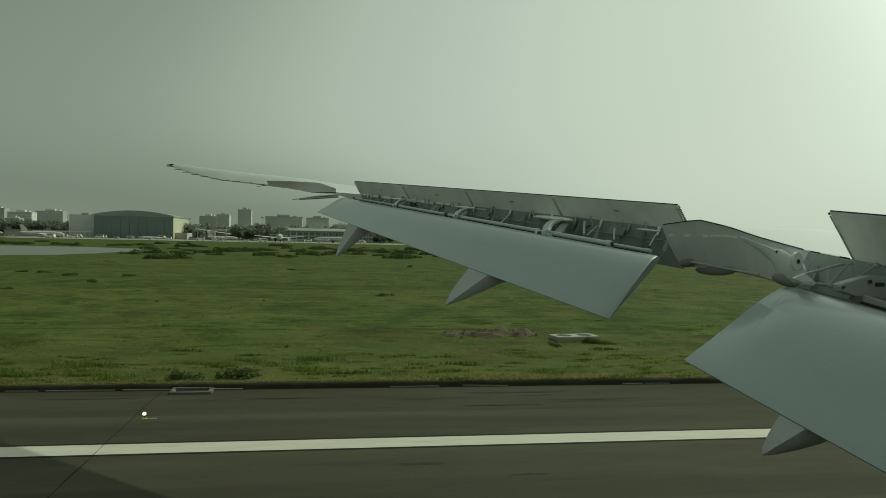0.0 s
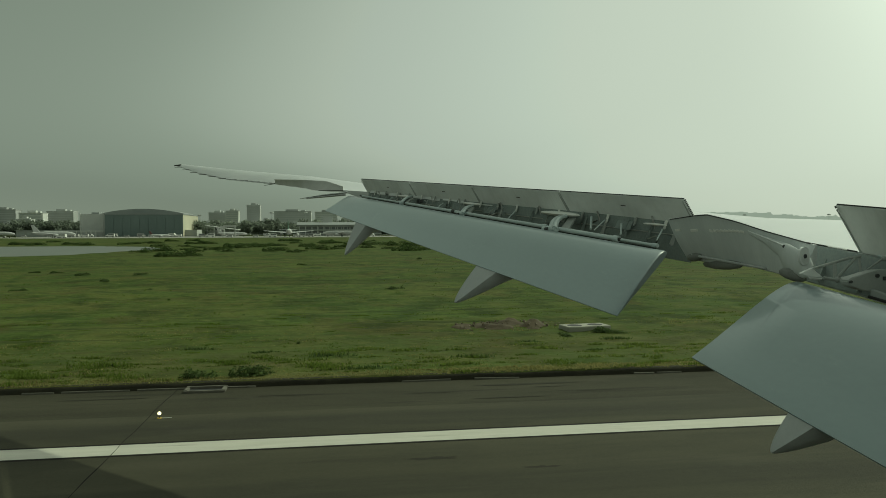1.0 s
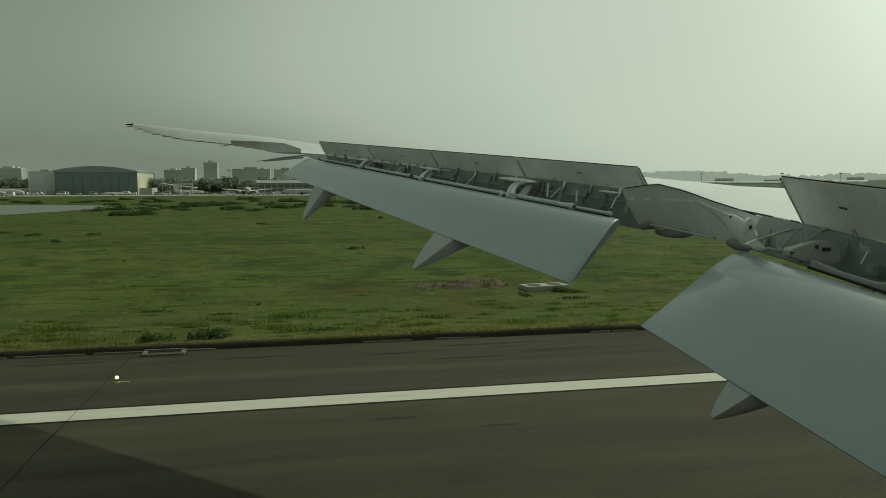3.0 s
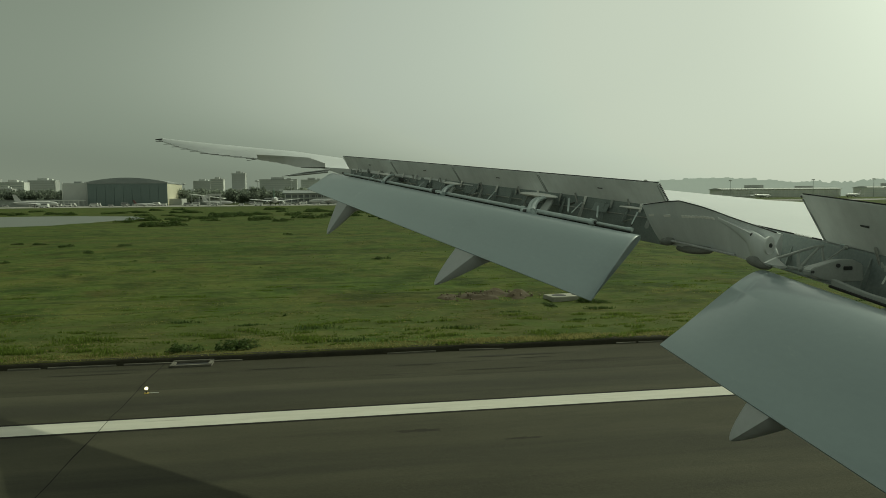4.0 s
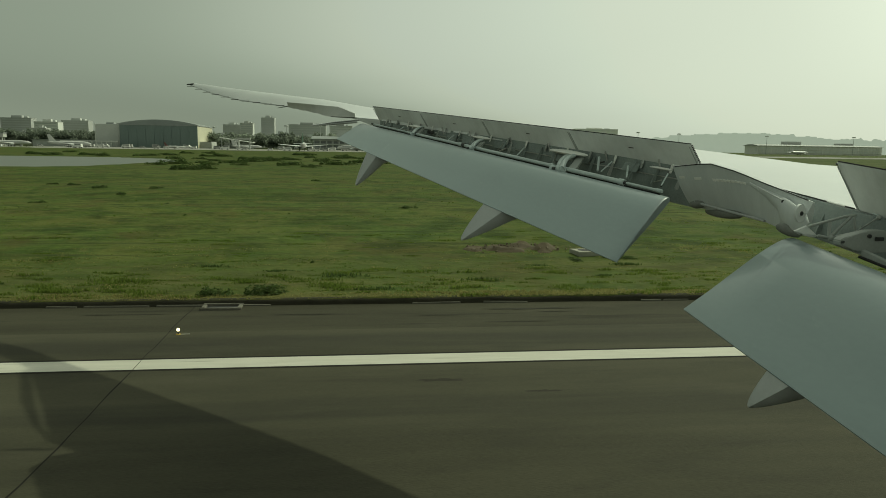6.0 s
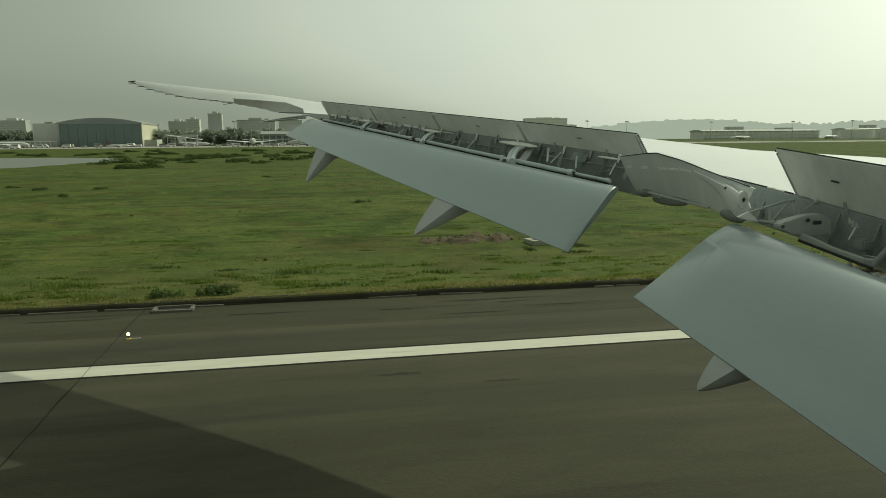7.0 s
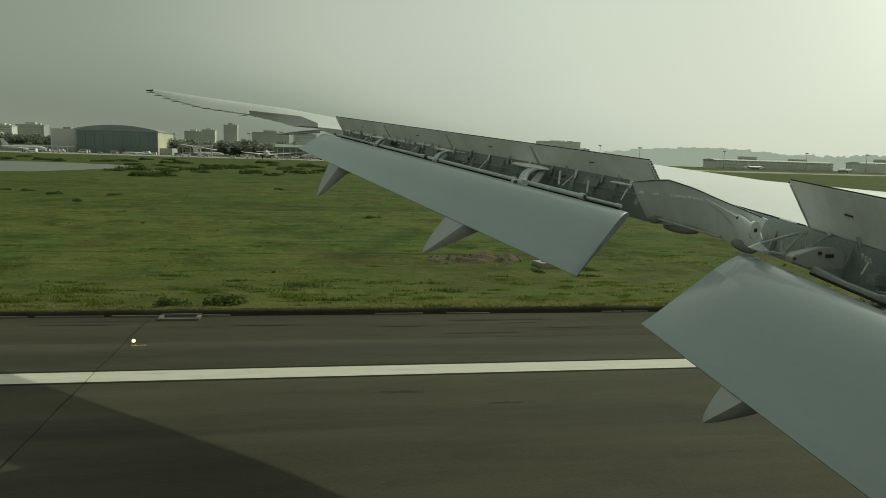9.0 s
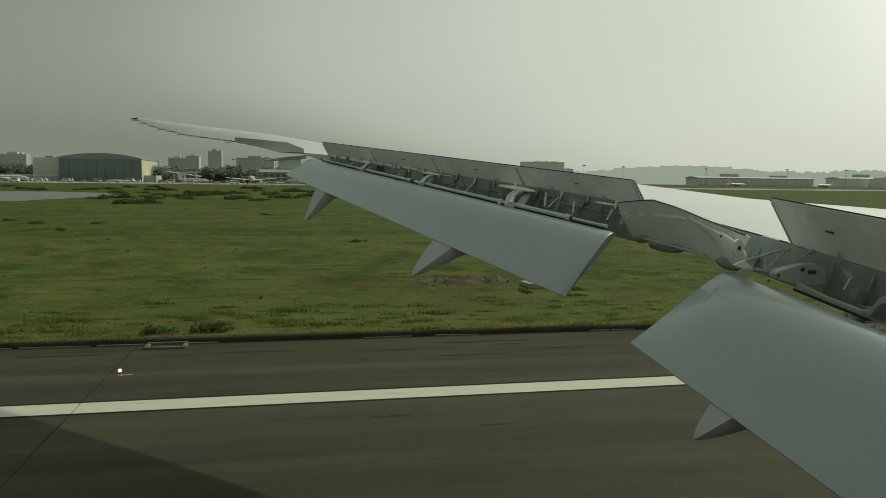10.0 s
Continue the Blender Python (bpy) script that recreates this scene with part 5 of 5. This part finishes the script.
r = random.Random(9)
towers = [(-6.6, 1250, 22, 50), (-14.4, 1300, 34, 36), (-9.3, 1350, 30, 40), (-8.2, 1300, 22, 42), (-3.6, 1200, 60, 38), (-20.0, 1200, 40, 38), (-21.8, 1150, 34, 34), (-23.6, 1180, 44, 40), (-1.0, 1300, 40, 40), (-17.2, 1400, 30, 36)]
for az, y, w, h in towers:
    block(y * math.tan(radians(az)), y, w, 20, h, GREY_WALL if r.random() < 0.6 else PALE_WALL, "hazy grey mid-rise block above the trees")
for i in range(34):
    az = -26 + 30 * (i + r.random()) / 34
    y = r.uniform(1000, 1250)
    block(y * math.tan(radians(az)), y, r.uniform(14, 30), 14, r.uniform(13, 25), PALE_WALL if r.random() < 0.6 else GREY_WALL, "pale low-rise city building among trees")
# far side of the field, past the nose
block(2100 * math.tan(radians(19.2)), 2100, 130, 40, 66, HAZED_WALL, "large hazy stepped office block", 8)
block(2105 * math.tan(radians(20.9)), 2105, 50, 40, 46, HAZED_WALL, "lower wing of a hazy office block", 6)
terminal(980, 1640, 330, 60, 21, HAZED_GLASS, GREY_WALL, HAZED_WALL)
terminal(1330, 1560, 260, 60, 23, HAZED_GLASS, GREY_WALL, HAZED_WALL)
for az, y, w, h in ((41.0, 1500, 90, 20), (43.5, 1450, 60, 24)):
    block(y * math.tan(radians(az)), y, w, 30, h, HAZED_WALL, "hazy low airport building")


# ---------------------------------------------------------------- parked aircraft, vehicles, masts
def jet(tail, label):
    t = thing("parked_jet", label, "airplane", "parked aircraft")
    bm = bmesh.new()
    body(bm, [((-19, 0, 4.6), 0.3, 0.3), ((-15, 0, 4.3), 1.1, 1.2), ((-9, 0, 3.9), 1.9, 2.0), ((10, 0, 3.8), 1.95, 2.05), ((15, 0, 3.7), 1.7, 1.75), ((18, 0, 3.4), 0.9, 0.9), ((19, 0, 3.3), 0.15, 0.15)], 14)
    part("fuselage", bm, JET_WHITE, t, "white fuselage", 50)
    for s in (-1, 1):
        bm = bmesh.new()
        loft(bm, [foil((x0, s * y, z), (x1, s * y, z - 0.05), 0.9) for y, x0, x1, z in ((1.5, 5, -2.5, 2.9), (7, 1.6, -2.6, 3.4), (17, -4, -5.6, 4.4))])
        part("wing", bm, JET_WHITE, t, smooth=40)
        bm = bmesh.new()
        body(bm, [((5.6, s * 5.6, 1.9), 0.9, 0.95), ((4.6, s * 5.6, 1.9), 1.05, 1.1), ((2.2, s * 5.6, 2.0), 0.8, 0.85), ((0.8, s * 5.6, 2.1), 0.35, 0.4)], 12)
        engine = part("engine", bm, GREY_WALL, t, smooth=40)
        bm = bmesh.new()
        rod(bm, (5.55, s * 5.6, 1.9), (5.72, s * 5.6, 1.9), 0.82, k=14)
        part("intake", bm, RUBBER_AND_SHADE, engine, "dark engine intake")
        bm = bmesh.new()
        loft(bm, [foil((x0, s * y, 4.9), (x1, s * y, 4.9), 0.8) for y, x0, x1 in ((0.5, -13.5, -17.5), (6.2, -16.8, -18.6))])
        part("tailplane", bm, JET_WHITE, t, smooth=40)
        bm = bmesh.new()
        rod(bm, (-0.5, s * 2.8, 0.55), (-0.5, s * 2.8, 3.2), 0.16)
        rod(bm, (-0.5, s * 2.5, 0.56), (-0.5, s * 3.1, 0.56), 0.55, k=14)
        part("main_gear", bm, RUBBER_AND_SHADE, t)
    bm = bmesh.new()
    loft(bm, [foil((x0, 0, z), (x1, 0, z), 0.7, Vector((0, 1, 0))) for z, x0, x1 in ((5.2, -11.5, -17.6), (12.2, -17.2, -19.8))])
    part("fin", bm, tail, t, "coloured tail fin", 40)
    bm = bmesh.new()
    rod(bm, (14, 0, 0.4), (14, 0, 2.6), 0.13)
    rod(bm, (14, -0.25, 0.4), (14, 0.25, 0.4), 0.4, k=14)
    part("nose_gear", bm, RUBBER_AND_SHADE, t)
    for s in (-1, 1):
        bm = bmesh.new()
        box(bm, (-8, s * 1.955 - 0.02, 4.38), (13.6, s * 1.955 + 0.02, 4.64))
        part("window_line", bm, GLASS_DARK, t, "dark line of cabin windows")
    return t


JETS = [jet(JET_WHITE, "white parked jet airliner on the apron"), jet(JET_GREEN, "white parked jet with a green tail fin"), jet(JET_RED, "white parked jet with a red tail fin"), jet(JET_BLUE, "white parked jet with a blue tail fin")]
stands = [(-13.4, 700, 20, 0.5, 2), (-3.9, 690, 92, 1.35, 1), (-8.2, 760, 5, 0.8, 0), (0.2, 720, 170, 1.0, 3),
          (-20.4, 720, 4, 1.0, 0), (-24.0, 730, 0, 1.0, 1), (33.6, 1250, 20, 1.3, 0), (39.4, 1200, 200, 1.3, 0)]
used = set()
for az, y, turn, s, k in stands:
    m = Matrix.Translation((y * math.tan(radians(az)), y, 0.35)) @ Matrix.Rotation(radians(turn), 4, "Z") @ Matrix.Diagonal((s, s, s, 1))
    if k not in used:
        used.add(k)
        JETS[k].matrix_world = m
    else:
        c = copy_thing(JETS[k], Matrix.Identity(4))
        c.matrix_basis = m


def van():
    t = thing("service_van", "small pale ground service vehicle on the apron", "van", "ground vehicles")
    bm = bmesh.new()
    loft(bm, [[Vector((x, y, z)) for x, z in ((-2.6, 0.5), (2.6, 0.5), (2.6, 1.3), (1.9, 1.5), (1.3, 2.3), (-2.5, 2.4))] for y in (-1, 1)])
    part("body", bm, VAN_PAINT, t)
    bm = bmesh.new()
    box(bm, (-2.2, -1.02, 1.5), (1.2, 1.02, 2.1))
    part("window_band", bm, GLASS_DARK, t, "dark band of side glass")
    for x in (-1.6, 1.6):
        for y in (-0.95, 0.95):
            bm = bmesh.new()
            rod(bm, (x, y - 0.12, 0.4), (x, y + 0.12, 0.4), 0.4, k=12)
            wheel = part("wheel", bm, RUBBER_AND_SHADE, t)
            bm = bmesh.new()
            rod(bm, (x, y * 1.13, 0.4), (x, y * 1.14, 0.4), 0.22, k=10)
            part("rim", bm, STEEL, wheel)
    return t


v = van()
v.matrix_world = pose(-40, 680, 0.35, 0, 0, 10)
r = random.Random(31)
for i in range(44):
    az = r.uniform(-25, 3)
    y = r.uniform(660, 800)
    c = copy_thing(v, pose(y * math.tan(radians(az)), y, 0.35, 0, 0, r.choice((0, 180)) + r.uniform(-15, 15)))
    s = r.uniform(0.8, 1.7)
    c.scale = (s, s, s)


def mast(h):
    t = thing("light_mast", "tall grey floodlight mast with a round head frame", "floodlight mast", "floodlight masts")
    bm = bmesh.new()
    rod(bm, (0, 0, 0), (0, 0, h), 0.45, 0.22, 8)
    part("pole", bm, GREY_WALL, t)
    bm = bmesh.new()
    rod(bm, (0, 0, h), (0, 0, h + 0.7), 2.6, 2.0, 12)
    part("head_frame", bm, GREY_WALL, t)
    for i in range(6):
        a = i * math.pi / 3
        bm = bmesh.new()
        box(bm, (2.2 * math.cos(a) - 0.5, 2.2 * math.sin(a) - 0.5, h - 1.0), (2.2 * math.cos(a) + 0.5, 2.2 * math.sin(a) + 0.5, h - 0.01))
        part("floodlight", bm, PALE_WALL, t)
    return t


first = mast(29)
places = [(-2.6, 900, 1.0), (-5.2, 900, 1.0), (-10.6, 920, 0.9), (22.3, 1500, 1.5), (25.3, 1500, 1.45), (31.4, 1450, 1.35), (36.9, 1350, 1.3), (40.6, 1300, 1.3), (14.0, 1600, 1.6)]
for i, (az, y, s) in enumerate(places):
    m = Matrix.Translation((y * math.tan(radians(az)), y, 0)) @ Matrix.Diagonal((s, s, s, 1))
    if i == 0:
        first.matrix_world = m
    else:
        copy_thing(first, Matrix.Identity(4)).matrix_basis = m


# ---------------------------------------------------------------- far woods
def woods(name, az0, az1, y0, y1, count, lo, hi, seed, label):
    r = random.Random(seed)
    vs, fs = [], []
    for _ in range(count):
        y = r.uniform(y0, y1)
        x = y * math.tan(radians(r.uniform(az0, az1)))
        h = r.uniform(lo, hi)
        w = h * r.uniform(0.35, 0.6)
        for c in range(4):
            cx, cy, cz = x + r.uniform(-0.6, 0.6) * w, y + r.uniform(-0.5, 0.5) * w, h * r.uniform(0.4, 0.72)
            for _l in range(95):
                d = Vector((r.gauss(0, 1), r.gauss(0, 1), r.gauss(0, 1))).normalized() * r.uniform(0.5, 1)
                p = Vector((cx + d.x * w * 0.6, cy + d.y * w * 0.6, max(0.6, cz + d.z * h * 0.3)))
                u = Vector((r.gauss(0, 1), r.gauss(0, 1), r.gauss(0, 1))).normalized()
                q = u.cross(Vector((r.gauss(0, 1), r.gauss(0, 1), r.gauss(0, 1)))).normalized()
                s = r.uniform(0.35, 0.85) * (h / 11)
                k = len(vs)
                vs += [p - u * s, p + q * s, p + u * s, p - q * s]
                fs.append((k, k + 1, k + 2, k + 3))
        k = len(vs)
        vs += [Vector((x - 0.3, y, 0)), Vector((x + 0.3, y, 0)), Vector((x + 0.15, y, h * 0.6)), Vector((x - 0.15, y, h * 0.6))]
        fs.append((k, k + 1, k + 2, k + 3))
    me = bpy.data.meshes.new(name)
    me.from_pydata([tuple(p) for p in vs], [], fs)
    me.materials.append(HAZED_LEAF)
    return tagged(new(name, me), label, "trees", kind="stuff")


woods("town_trees", -29, 7, 890, 1010, 420, 11, 23, 1, "belt of trees along the airfield boundary, haze painted into the leaves")

# low rise far behind everything; its emission stands in for the mist
GLOW_RISE = material("glowing_haze_rise", (0.20, 0.225, 0.20), (0.26, 0.28, 0.25), 1.0, 0, 0.004, 0.05, 0)
rb = GLOW_RISE.node_tree.nodes["Principled BSDF"]
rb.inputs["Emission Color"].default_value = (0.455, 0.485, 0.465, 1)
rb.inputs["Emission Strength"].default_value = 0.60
bm = bmesh.new()
rings = []
ROOFS = ((24.6, 26.4, 72), (26.4, 28.0, 77), (28.0, 31.6, 82), (31.6, 33.2, 78), (33.2, 34.6, 70))
for i in range(1201):
    az = -34 + 86 * i / 1200
    crowns = 14 * abs(noise.noise((az * 1.1, 7, 0))) + 12 * abs(noise.noise((az * 2.6, 2, 0))) + 5 * abs(noise.noise((az * 7, 5, 0)))
    top = 24 + 44 * min(1, max(0, (az - 4) / 22)) + 8 * noise.noise((az * 0.35, 0, 0)) + 5 * noise.noise((az * 1.2, 3, 0)) - crowns * min(1, max(0.2, (az - 10) / 12))
    for a0, a1, roof in ROOFS:
        if a0 <= az < a1:
            top = roof + (2.5 if int(az * 3.1) % 3 == 0 else 0)
    x, y = 3300 * math.sin(radians(az)), 3300 * math.cos(radians(az))
    rings.append([Vector((x, y, -5)), Vector((x, y, top)), Vector((x * 1.004, y * 1.004, top - 0.5)), Vector((x * 1.08, y * 1.08, -5))])
loft(bm, rings)
tagged(part("backdrop", bm, GLOW_RISE, None, "", 60), "low wooded rise with flat-roofed outlines, glowing in place of mist", "distant rise", kind="structure")
woods("apron_trees", -27, 5, 880, 960, 110, 8, 17, 61, "grey-green trees behind the apron, haze painted into the leaves")
